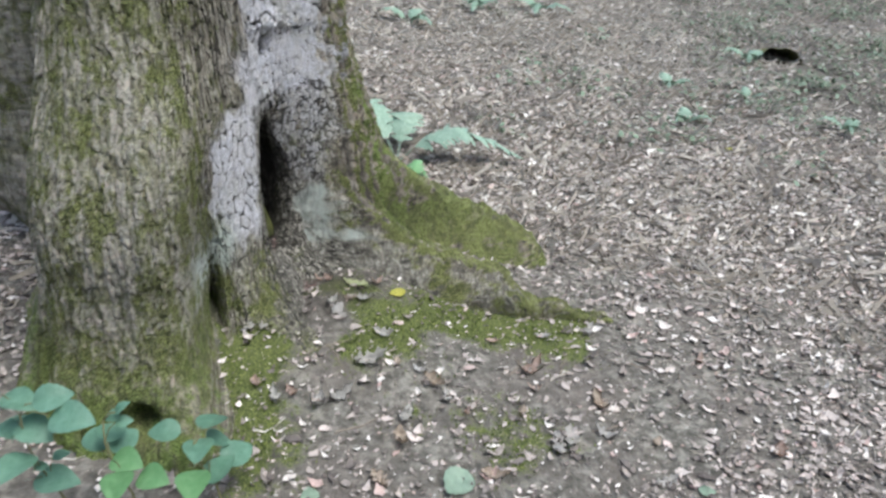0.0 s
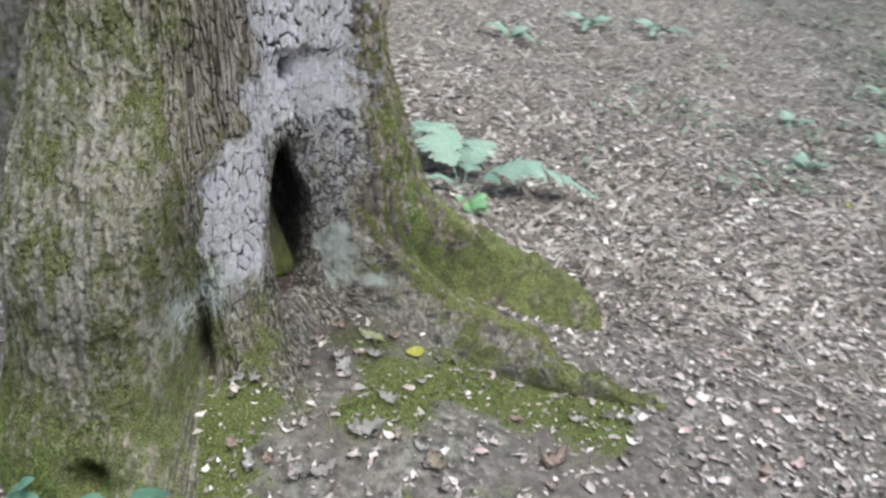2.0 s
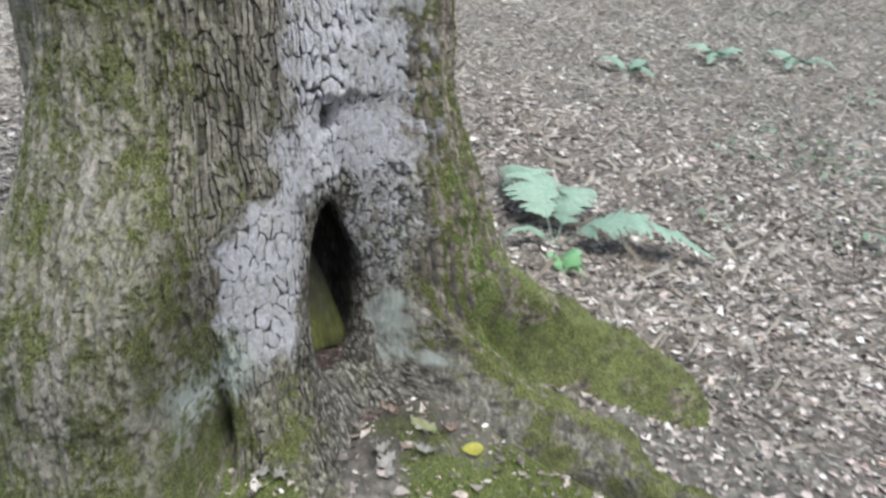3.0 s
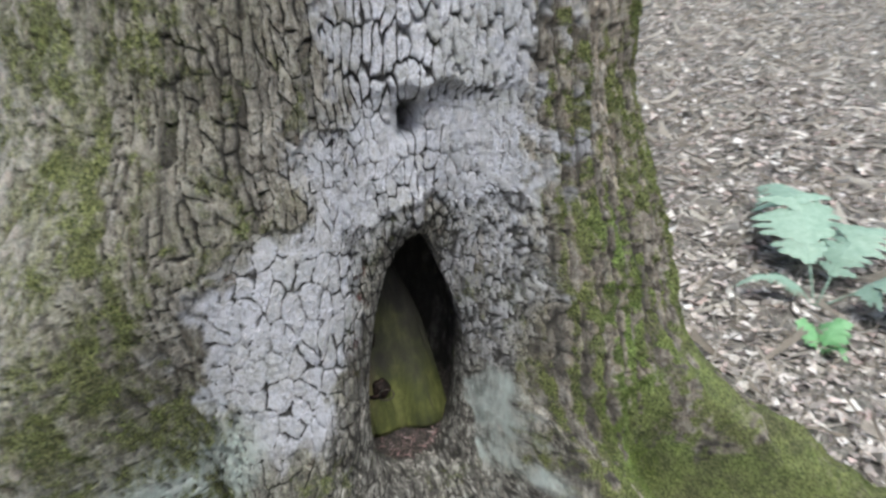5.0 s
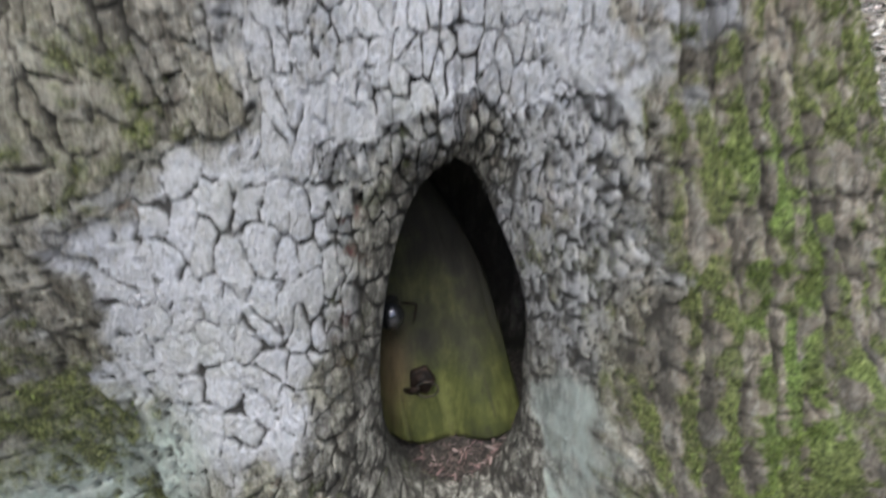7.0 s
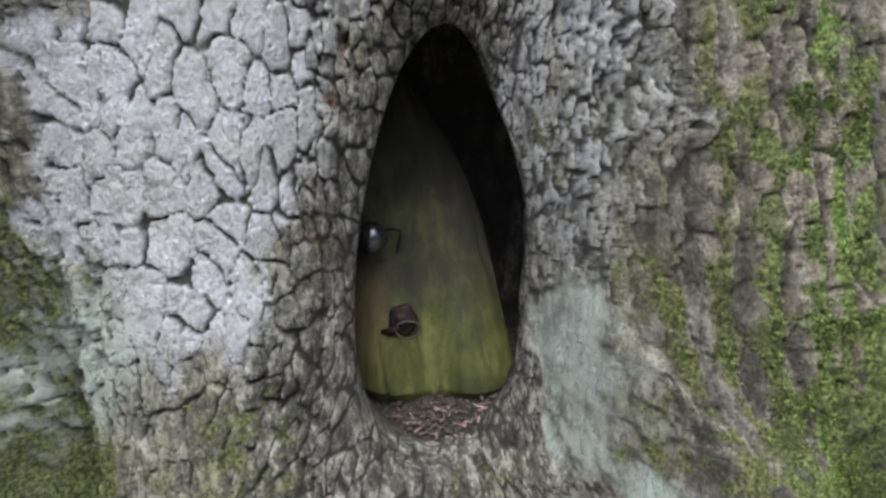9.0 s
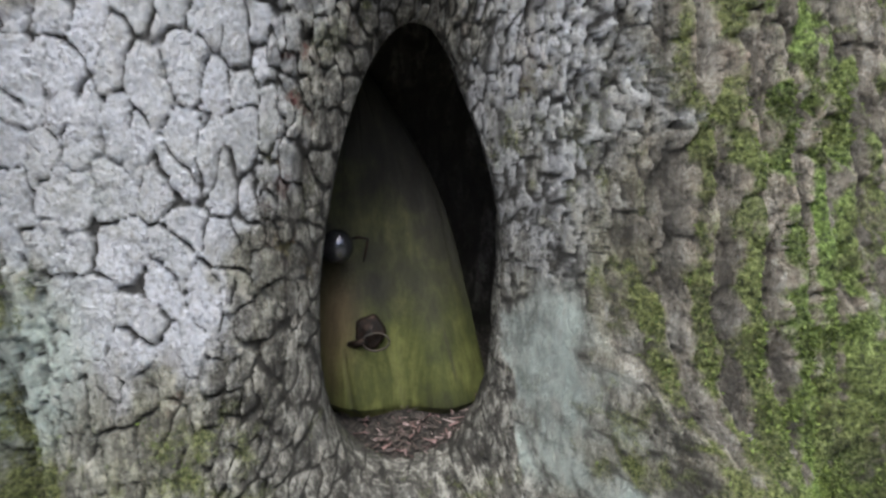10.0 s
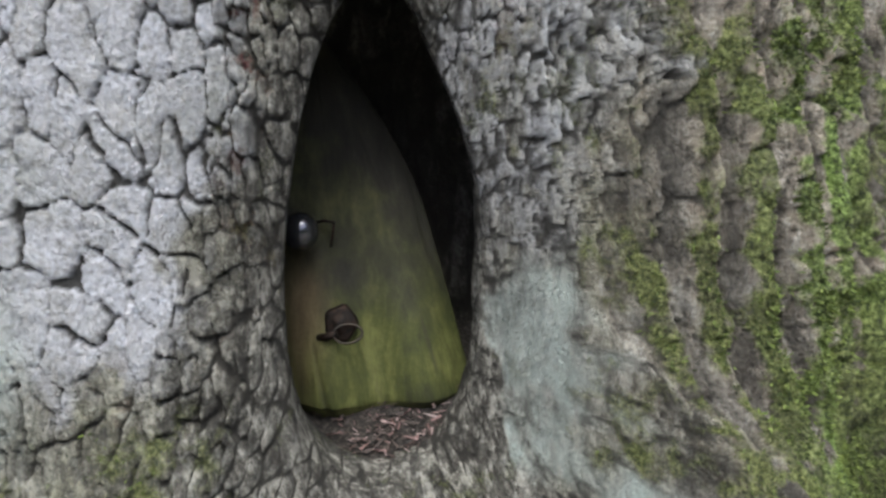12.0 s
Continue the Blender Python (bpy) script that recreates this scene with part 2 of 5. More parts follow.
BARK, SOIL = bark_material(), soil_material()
DRY = litter_material("dry_leaves", (0.0, (0.13, 0.11, 0.10)), (0.3, (0.31, 0.27, 0.245)), (0.55, (0.46, 0.405, 0.37)), (0.75, (0.58, 0.505, 0.47)), (0.88, (0.88, 0.84, 0.79)), (1.0, (0.56, 0.40, 0.36)))
# the dry leaves again for far ground, in paler colours
FAR_DRY = litter_material("far_dry_leaves", (0.0, (0.15, 0.135, 0.115)), (0.3, (0.43, 0.39, 0.35)), (0.55, (0.56, 0.51, 0.46)), (0.80, (0.90, 0.87, 0.81)), (1.0, (0.60, 0.46, 0.41)))
STRAW = litter_material("dry_stalks", (0.0, (0.30, 0.26, 0.21)), (0.5, (0.55, 0.50, 0.43)), (1.0, (0.78, 0.74, 0.66)))
MOSS = litter_material("moss_tufts", (0.0, (0.045, 0.065, 0.014)), (0.5, (0.12, 0.165, 0.032)), (1.0, (0.24, 0.31, 0.07)))
BRAMBLE = leaf_material("bramble_leaf", (0.16, 0.33, 0.235), (0.24, 0.45, 0.335), 0.45)
FERN = leaf_material("fern_leaf", (0.21, 0.33, 0.25), (0.32, 0.45, 0.355), 0.6)
LIME = leaf_material("young_leaf", (0.16, 0.37, 0.16), (0.24, 0.47, 0.23), 0.5)
PALE_GREEN = leaf_material("pale_green_leaf", (0.33, 0.46, 0.36), (0.46, 0.60, 0.48), 0.6)
YELLOW = leaf_material("yellow_leaf", (0.50, 0.48, 0.08), (0.66, 0.64, 0.16), 0.6)
TAN = leaf_material("tan_leaf", (0.38, 0.29, 0.22), (0.60, 0.51, 0.43), 0.7)
GREY = leaf_material("grey_leaf", (0.40, 0.38, 0.36), (0.62, 0.60, 0.58), 0.7)
RUST = leaf_material("rust_leaf", (0.36, 0.25, 0.20), (0.58, 0.45, 0.39), 0.7)
OLIVE = leaf_material("olive_leaf", (0.36, 0.40, 0.20), (0.52, 0.55, 0.34), 0.6)
STALK = leaf_material("green_stalk", (0.14, 0.17, 0.07), (0.25, 0.22, 0.12), 0.6)
TWIG = leaf_material("dead_twig", (0.15, 0.12, 0.095), (0.36, 0.31, 0.26), 0.85)


# ---- mesh helpers ----
def mesh_from(name, verts, faces, material, smooth=True, attrs=None):
    """A mesh from arrays of corners and of four-sided or three-sided faces."""
    verts, faces = np.asarray(verts, np.float32), np.asarray(faces, np.int32)
    me = bpy.data.meshes.new(name)
    me.vertices.add(len(verts))
    me.vertices.foreach_set("co", verts.ravel())
    n, k = faces.shape
    me.loops.add(n * k)
    me.loops.foreach_set("vertex_index", faces.ravel())
    me.polygons.add(n)
    me.polygons.foreach_set("loop_start", np.arange(0, n * k, k, dtype=np.int32))
    me.polygons.foreach_set("loop_total", np.full(n, k, np.int32))
    me.update(calc_edges=True)
    me.polygons.foreach_set("use_smooth", np.full(n, smooth))
    for key, values in (attrs or {}).items():
        me.attributes.new(key, "FLOAT", "POINT").data.foreach_set("value", np.asarray(values, np.float32).ravel())
    me.materials.append(material)
    me.validate()
    return me


def quads(rows, columns, wrap=False):
    i, j = np.meshgrid(np.arange(rows - 1), np.arange(columns if wrap else columns - 1), indexing="ij")
    k = (j + 1) % columns
    return np.stack([i * columns + j, i * columns + k, (i + 1) * columns + k, (i + 1) * columns + j], -1).reshape(-1, 4)


def part(name, bm, material, parent, label=""):
    me = bpy.data.meshes.new(name)
    bm.to_mesh(me)
    bm.free()
    for face in me.polygons:
        face.use_smooth = True
    me.materials.append(material)
    ob = new(name, me)
    ob.parent = parent
    return tagged(ob, label)


def tube(bm, points, radii, sides=7):
    """A tapered round bar along the points."""
    rings, points = [], [Vector(p) for p in points]
    for k, (p, r) in enumerate(zip(points, map(float, radii))):
        along = (points[min(k + 1, len(points) - 1)] - points[max(k - 1, 0)]).normalized()
        side = along.orthogonal().normalized()
        other = along.cross(side)
        rings.append([bm.verts.new(p + r * (math.cos(a) * side + math.sin(a) * other)) for a in (2 * math.pi * i / sides for i in range(sides))])
    for a, b in zip(rings, rings[1:]):
        best = min(range(sides), key=lambda s: sum((a[i].co - b[(i + s) % sides].co).length for i in range(sides)))
        for i in range(sides):
            bm.faces.new((a[i], a[(i + 1) % sides], b[(i + 1 + best) % sides], b[(i + best) % sides]))
    bm.faces.new(rings[0][::-1])
    bm.faces.new(rings[-1])
    return bm


# ---- ground ----
TREE = np.array([-0.72, 2.15])
FACE, OUT, ALONG = np.array([-0.45, 2.03]), np.array([0.8486, -0.5291]), np.array([0.5291, 0.8486])


def ground_height(x, y):
    """The woodland floor: it rises away behind the tree and falls to the open side, with a mound round the trunk."""
    x, y = np.asarray(x, float), np.asarray(y, float)
    z = 0.09 * (y - 2.1) - 0.12 * 7 * np.tanh((x + 0.3) / 7)
    z = z + 0.05 * np.maximum(0, y - 9) + 0.03 * np.maximum(0, np.abs(x) - 10)
    r = np.hypot(x - TREE[0], y - TREE[1])
    z = z + 0.09 * np.exp(-(np.maximum(0, r - 0.42) / 0.26) ** 2)
    off = (x - FACE[0]) * OUT[0] + (y - FACE[1]) * OUT[1]
    u = (x - FACE[0]) * ALONG[0] + (y - FACE[1]) * ALONG[1]
    z = z + 0.55 * np.clip(0.02 - off, 0, 0.17) * np.exp(-(u / 0.2) ** 4) * (r < 0.5)
    z = z + 0.05 * np.exp(-((x - 0.06) / 0.2) ** 2 - ((y - 2.31) / 0.13) ** 2) + 0.042 * np.exp(-((x + 0.08) / 0.16) ** 2 - ((y - 1.98) / 0.13) ** 2) - 0.035 * np.exp(-((u - 0.04) / 0.13) ** 2 - ((off - 0.05) / 0.05) ** 2)
    near = np.exp(-((x - 0.3) ** 2 + (y - 2.2) ** 2) / 60)
    return z + near * (0.018 * layers(x * 2.2, y * 2.2, 0 * x, 3) + 0.006 * layers(x * 14, y * 14, 0 * x, 5, 3))


def spread(mid, fine, reach, step, last):
    """Grid lines that are close near the middle and widen to the far end."""
    out, s = list(np.arange(0, fine, step)), fine
    while s < reach:
        out.append(s)
        step *= last
        s += step
    out.append(reach)
    out = np.array(out)
    return mid + np.concatenate([-out[:0:-1], out])


def moss_cover(x, y):
    """Where moss grows on the soil: along the roots, below the buttress and under the pale panel."""
    band = 1.25 * np.exp(-((y - 1.91 - 0.20 * (x + 0.1)) / 0.14) ** 2) * ramp(-0.62, -0.42, x) * ramp(0.60, 0.36, x)
    left = np.exp(-((x + 0.52 - 0.42 * (1.70 - y)) / 0.12) ** 2) * ramp(1.9, 1.75, y) * ramp(0.95, 1.15, y)
    foot = 0.6 * np.exp(-((x + 0.32) ** 2 + (y - 1.83) ** 2) / 0.025)
    loose = 0.5 * ramp(0.05, 0.30, layers(x * 7, y * 7, 0 * x, 26, 3)) * ramp(-0.75, -0.5, x) * ramp(0.55, 0.2, x) * ramp(1.15, 1.3, y) * ramp(2.2, 1.9, y)
    return np.clip(band + left + foot + loose, 0, 1) * np.clip(0.75 + 1.4 * layers(x * 6, y * 6, 0 * x, 23, 3), 0, 1)


def undergrowth_shade(x, y):
    """Where the litter thins out over low plants and soil painted dark with canopy shade: far back on the open side."""
    return ramp(0.9, 2.6, x - 0.12 * (y - 4)) * ramp(3.4, 5.2, y) * np.clip(0.8 + 1.2 * layers(x * 1.3, y * 1.3, 0 * x, 191, 3), 0, 1)


def build_ground():
    xs, ys = spread(0.2, 1.3, 900, 0.014, 1.07), spread(2.0, 1.2, 900, 0.014, 1.07)
    x, y = np.meshgrid(xs, ys)
    z = ground_height(x, y)
    r = np.hypot(x - TREE[0], y - TREE[1])
    turn = np.degrees(np.arctan2(y - TREE[1], x - TREE[0]))
    moss = np.clip(moss_cover(x, y) + 0.18 * layers(x * 5, y * 5, 0 * x, 21, 3) * (moss_cover(x, y) > 0.05), 0, 1) * ramp(0.34, 0.42, r)
    # dark mould on the hollow's floor, with the hollow's shade painted in
    mould_shade = ramp(0.275, 0.235, r + 0.02 * layers(x * 20, y * 20, 0 * x, 27, 3))
    # soil coloured darker towards the trunk before the hollow
    mould_shade = np.maximum(mould_shade, 0.6 * ramp(0.62, 0.45, r + 0.04 * layers(x * 12, y * 12, 0 * x, 29, 3)) * (0.75 + 0.25 * ramp(0.28, 0.38, r)) * ramp(-62, -45, turn) * ramp(0, -15, turn))
    # canopy shade over the far ground, put into the soil colour
    mould_shade = np.maximum(mould_shade, 0.55 * undergrowth_shade(x, y))
    me = mesh_from("ground", np.stack([x, y, z], -1).reshape(-1, 3), quads(len(ys), len(xs)), SOIL, True, {"moss": moss, "mould_shade": mould_shade})
    return tagged(new("ground", me), "bare brown woodland soil with moss near the tree", "ground", kind="structure")


build_ground()


# ---- the old tree ----
# each root: its bearing, half its breadth, and how far out its crest lies at each height
ROOTS = [
    (-1.5, 0.030, (-0.16, -0.11, -0.07, -0.025, 0.065, 0.12, 0.20, 0.265, 0.33, 0.5), (1.36, 1.28, 1.18, 1.03, 0.885, 0.73, 0.60, 0.48, 0.36, 0.0)),
    (18.0, 0.045, (-0.16, -0.05, 0.0, 0.06, 0.115, 0.19, 0.285, 0.43, 0.55, 0.7), (1.16, 1.13, 1.10, 1.05, 0.98, 0.82, 0.67, 0.53, 0.35, 0.0)),
]


def trunk_radius(turn, z):
    """The trunk's outline: a front buttress, a flat pale panel, a right-hand lobe, two roots and some at the back. turn in degrees."""
    z = np.asarray(z, float)
    foot = np.exp(-np.maximum(z + 0.05, 0) / 0.22)
    r = 0.285 + 0.05 * foot + 0 * turn
    # front buttress, steep towards the panel
    lobe = 0.225 + 0.20 * ramp(0.98, 0.38, z) + 0.05 * ramp(0.25, -0.05, z)
    swell = 32 + 14 * ramp(0.35, 0.0, z)
    steep = 16.0 + 14 * np.clip(z - 0.3, 0, 0.45) + 7 * ramp(0.16, -0.05, z)
    off = turn + 90
    r = r + lobe * np.where(off < 0, np.exp(-(off / swell) ** 2), np.exp(-np.abs(off / steep) ** (5.0 - 2.8 * ramp(0.5, 0.8, z))))
    r = r - 0.13 * np.exp(-((turn + 84.5) / 2.4) ** 2 - ((z - 0.05) / 0.028) ** 2)
    # pale panel and its foot, with a dark gap beside the buttress
    r = r + (0.14 - 0.06 * ramp(0.55, 0.8, z)) * hump(turn, -67, 11, 17) + 0.03 * hump(turn, -49, 8, 8)
    r = r + 0.21 * np.exp(-np.maximum(z - 0.03, 0) / 0.085) * hump(turn, -45, 14, 17)
    r = r - 0.17 * np.exp(-((turn + 72) / 2.6) ** 2 - ((z - 0.11) / 0.10) ** 2)
    # right-hand lobe
    r = r + (0.15 + 0.06 * ramp(0.82, 0.38, z)) * ramp(-15, 4.2, turn) * ramp(130, 60, turn) - 0.035 * hump(turn, -7.5, 4, 4) * ramp(0.46, 0.28, z)
    r = r + (0.01 + 0.05 * ramp(0.85, 0.25, z)) * hump(turn, 28, 20, 40)
    # roots towards the open side
    rise = np.maximum(z + 0.06, 0)
    # the foot below the lichen patch
    r = r + 0.15 * np.exp(-np.maximum(z - 0.05, 0) / 0.06) * hump(turn, -9, 7, 8)
    # lobe behind, undercut at its foot
    wrapped = (turn - 172 + 180) % 360 - 180
    r = r + (0.30 * ramp(0.02, 0.42, z) + 0.1) * hump(wrapped, 0, 24, 26)
    # further roots
    for at, wide, far in ((70, 14, 0.45), (118, 12, 0.5), (-135, 10, 0.18)):
        r = r + far * np.exp(-rise / 0.16) * hump(turn, at, wide, wide)
    # two surface roots: rounded ridges that run down the foot and out into the soil
    for at, girth, crests, reaches in ROOTS:
        crest = z + 0.012 * np.sin(21 * z + at)
        lateral = np.abs(np.interp(crest, crests, reaches) * np.radians(turn - at - 1.5 * np.sin(14 * z + at)))
        root = np.interp(crest + 7 * lateral ** 2 + 2.2 * np.maximum(lateral - girth, 0), crests, reaches)
        r = np.where(np.abs(turn - at) < 50, 0.5 * (r + root + np.sqrt((r - root) ** 2 + 0.045 ** 2)) - 0.001, r)
    # above the butt the stem grows rounder
    calm = ramp(1.3, 2.6, z)
    return r * (1 - calm) + calm * (0.43 - 0.012 * z + 0.01 * np.cos(np.radians(turn * 5)))


GIRTH_TURNS = np.linspace(-180, 180, 1441)
GIRTH_RADII = trunk_radius(GIRTH_TURNS, 0.5)
GIRTH_POINTS = np.stack([GIRTH_RADII * np.cos(np.radians(GIRTH_TURNS)), GIRTH_RADII * np.sin(np.radians(GIRTH_TURNS))], -1)
GIRTH = np.concatenate([[0], np.cumsum(np.linalg.norm(np.diff(GIRTH_POINTS, axis=0), axis=1))])
GIRTH = GIRTH - np.interp(-24, GIRTH_TURNS, GIRTH)
PLATE_WIDTHS = np.interp(GIRTH_TURNS, (-110, -72, -64, -52, -45, -38, -10, 0, 12), (0.018, 0.018, 0.021, 0.021, 0.016, 0.013, 0.013, 0.015, 0.018))
PLATE_ROWS = np.concatenate([[0], np.cumsum(np.diff(GIRTH) / PLATE_WIDTHS[1:])])


def door_coords(turn):
    return 0.30 * np.tan(np.radians(np.clip(turn + 24.2, -75, 75)))


HOLE_U, HOLE_Z, HOLE_LEAN = -0.007, 0.33, 0.04


def hole_shape(du, dz):
    up = (np.abs(du) / 0.087) ** 2 + (np.maximum(dz, 0) / 0.240) ** 1.9
    down = (np.abs(du) / 0.087) ** 2.6 + (np.maximum(-dz, 0) / 0.170) ** 3.0
    return np.where(dz > 0, up, down)


def hole_reach(du, dz):
    """How many times a place's distance from the middle goes into the opening's edge."""
    lo, hi = np.full(du.shape, 1e-3), np.full(du.shape, 400.0)
    for _ in range(40):
        mid = np.sqrt(lo * hi)
        inside = hole_shape(du * mid, dz * mid) < 1
        lo, hi = np.where(inside, mid, lo), np.where(inside, hi, mid)
    return lo


def trunk_fields(turn, z):
    """Bark relief in metres and the patches of pale bark, moss and lichen."""
    s = np.interp(turn, GIRTH_TURNS, GIRTH)
    x, y = np.cos(np.radians(turn)), np.sin(np.radians(turn))
    wave = layers(x * 5, y * 5, z * 4, 31, 4)
    ws = s + 0.011 * layers(s * 14, z * 11, 0 * z, 41, 3) + 0.0035 * layers(s * 36, z * 30, 0 * z, 42, 2) + 0.0022 * layers(s * 70, z * 60, 0 * z, 43, 2)
    wz = z + 0.014 * layers(s * 16, z * 16, 0 * z + 5, 47, 3) + 0.007 * layers(s * 36, z * 36, 0 * z, 48, 2) + 0.0025 * layers(s * 80, z * 80, 0 * z, 49, 2)
    # patches of pale bark and lichen
    edge = 5 * layers(s * 14, z * 14, 0 * z, 61, 4)
    rough_edge = edge + 5 * layers(s * 45, z * 40, 0 * z, 63, 3)
    top_line = 0.585 + 0.0022 * (turn + 66) + 0.05 * ramp(-56, -46, turn)
    panel = ramp(-72, -65, turn + rough_edge * 0.7) * ramp(top_line + 0.035, top_line - 0.03, z + 0.006 * rough_edge) * ramp(0, -8, turn + 46 - 8 * ramp(0.37, 0.49, z) + 0.6 * rough_edge) * ramp(0.25, 0.34, z + 0.006 * rough_edge)
    right_line = -9 + 7 * ramp(0.56, 0.74, z)
    over = ramp(-52, -38, turn + 1.2 * rough_edge) * ramp(right_line + 7, right_line - 5, turn + 1.5 * rough_edge) * ramp(0.54, 0.65, z + 0.006 * rough_edge)
    beside = 0.62 * ramp(-15, -11, turn) * ramp(-2, -8, turn + rough_edge * 0.7) * ramp(0.34, 0.50, z + 0.006 * rough_edge)
    strip = 0.8 * hump(turn + 0.6 * edge, -46 + 60 * np.maximum(0.66 - z, -0.04), 7, 7) * ramp(0.52, 0.60, z) * ramp(0.84, 0.70, z)
    pale = np.clip(np.maximum.reduce([panel, over, beside, strip]), 0, 1)
    patch = ramp(-9.1, -8.3, turn + 0.2 * rough_edge) * ramp(-4.7, -5.6, turn + 0.15 * rough_edge) * ramp(0.335, 0.295, z + 0.004 * rough_edge - 0.010 * (turn + 10)) * ramp(0.160, 0.185, z + 0.003 * edge)
    patch = patch * np.clip(0.85 + 1.3 * layers(s * 70, z * 18, 0 * z, 65, 3), 0.15, 1)
    corner = 1.5 * hump(turn + edge, -70, 5, 5) * hump(z, 0.29, 0.07, 0.08)
    teal = np.clip(patch + corner, 0, 1)
    smooth = 0.4 * hump(turn, -20, 22, 9) * ramp(0.66, 0.52, z) + 0.3 * hump(turn, -50, 14, 24) * ramp(0.24, 0.12, z)
    smooth = np.clip(np.maximum(smooth, patch), 0, 1)
    # plates: broad on the pale panel, smaller above and to either side, scaly round the hollow's rim, long on the buttress
    slant = 0.05 * (z - 0.45) * ramp(-10, 2, turn)
    lean, wl = s + slant, ws + slant
    hair = layers(s * 90, z * 60, 0 * z, 53, 3)
    fuzz = layers(s * 260, z * 200, 0 * z, 54, 2)
    wear = np.clip(0.5 + 1.2 * layers(s * 22, z * 22, 0 * z, 57, 3), 0, 1)
    is_long = ramp(-41, -47, turn + edge * 0.6) * (1 - np.clip(pale * 1.3, 0, 1)) * np.maximum(ramp(0.6, 0.68, z), ramp(-60, -68, turn + edge * 0.6))
    is_long = is_long > 0.35
    is_crown = ((ramp(0.57, 0.66, z + 0.01 * edge) * ramp(-50, -42, turn + edge) * ramp(5, -3, turn + 2 * rough_edge)) > 0.5) & ~is_long
    rim = np.maximum(hump(turn + 0.5 * edge, -39 - 7 * ramp(0.5, 0.3, z), 6.5, 30) * ramp(-17, -22, turn), ramp(-22, -16, turn) * ramp(-2, -7, turn + 0.9 * edge))
    is_rim = (rim > 0.45) & ~is_crown & ~is_long
    is_side = (ramp(-7, 0, turn + 0.5 * edge) > 0.4) & ~is_crown & ~is_rim & ~is_long
    is_main = ~(is_crown | is_rim | is_side | is_long)
    pu = np.select([is_main, is_crown, is_side], [0.86 * np.interp(turn, GIRTH_TURNS, PLATE_ROWS) + (wl - s) / 0.023, ws / np.where(z > 0.77, 0.0150, 0.0165) + 300, wl / 0.0125 + 600], ws / np.where(turn > -24, 0.0085, 0.0125) + 900)
    pv = np.select([is_main, is_crown, is_side], [wz / 0.042, wz / np.where(z > 0.77, 0.055, 0.028), wz / 0.046], wz / np.where(turn > -24, 0.030, 0.029))
    near, piece, lu, lv = blocks(pu, pv, 3, 3.5)
    flake, flake_id = columns(ws / 0.0145, wz / np.where(turn > -70, 0.032, 0.043), 29, 0.2)
    near, piece = np.where(is_long, flake, near), np.where(is_long, flake_id, piece)
    chip, chip_id = cells(wl / 0.0085, wz / 0.014, 16)
    streak = layers(ws * 30, wz * 7, 0 * z, 201, 3)
    base = trunk_radius(turn, z)
    crag = layers(base * x * 48, base * y * 48, z * 24, 211, 4)
    pits = layers(s * 75, z * 45, 0 * z, 58, 3)
    side = ramp(-7, 0, turn + 0.5 * edge)
    butt, right_rim = is_long.astype(float), is_rim * ramp(-24, -18, turn)
    mossy_butt = butt * ramp(-70, -80, turn)
    gap = np.select([is_main, is_crown, is_rim, is_side], [0.05 + 0.11 * wear ** 1.5, 0.06 + 0.10 * wear, 0.10 + 0.20 * wear, 0.10 + 0.22 * wear], 0.06 + 0.07 * wear + 0.08 * wear ** 2) + is_crown * (z > 0.77) * (0.04 + 0.08 * wear)
    faint = (0.5 + 0.3 * is_crown * (z < 0.77)) * ramp(0.05 - 0.2 * is_crown * (z < 0.77), 0.5, layers(s * 24 + 3, z * 24, 0 * z, 59, 3)) * (is_main | is_crown | is_side)
    open_up = ramp(0.15, 1.0, (near + 0.05 * hair + 0.06 * fuzz * (1 + is_rim)) / gap)
    plate = faint + (1 - faint) * open_up
    second = ramp(-0.05, 0.25, layers(s * 30 + 9, z * 30, 0 * z, 62, 2))
    plate = plate * (1 - np.where(is_long | is_side, 0.42, 0.7 * second) * ramp(0.12, 0.0, chip + 0.07 * hair + 0.05 * fuzz))
    plate = plate * (1 - 0.55 * (is_side + is_long) * ramp(0.22, 0.05, piece)) * (1 - 0.5 * (side + butt > 0.5) * ramp(0.0, -0.30, streak))
    plate = plate * (1 - 0.5 * is_rim * ramp(-0.08, -0.34, pits)) * (1 - 0.8 * right_rim * ramp(0.10, 0.02, np.abs(layers(ws * 48, wz * 22, 0 * z, 67, 3)))) * (1 - 0.35 * side * ramp(-0.02, -0.30, crag))
    plate = plate + (1 - plate) * (0.15 * side + 0.65 * mossy_butt)
    tint = 0.58 * piece + 0.42 * chip_id
    pale = ramp(0.15, 0.85, pale + 0.34 * (piece - 0.5) + 0.22 * (chip_id - 0.5))
    relief = 0.0036 * open_up + 0.0022 * piece + 0.0011 * chip_id + 0.0009 * hair + (0.0008 + 0.0012 * (is_rim | is_side)) * fuzz - 0.0010 * second * ramp(0.12, 0.0, chip)
    relief = relief + is_rim * (0.0030 * piece - 0.0018 * lv - 0.0012 * lu + 0.0060 * pits) + right_rim * (0.0060 * layers(s * 60, z * 30, 0 * z, 66, 4) - 0.008 * np.maximum(0, 0.22 - np.abs(layers(ws * 48, wz * 22, 0 * z, 67, 3))))
    relief = relief + (side + butt > 0.5) * (0.0028 * ramp(0.1, 0.9, near / gap) + 0.0038 * piece + 0.0012 * ramp(0, 0.2, chip)) + 0.004 * side * crag + 0.008 * butt * streak
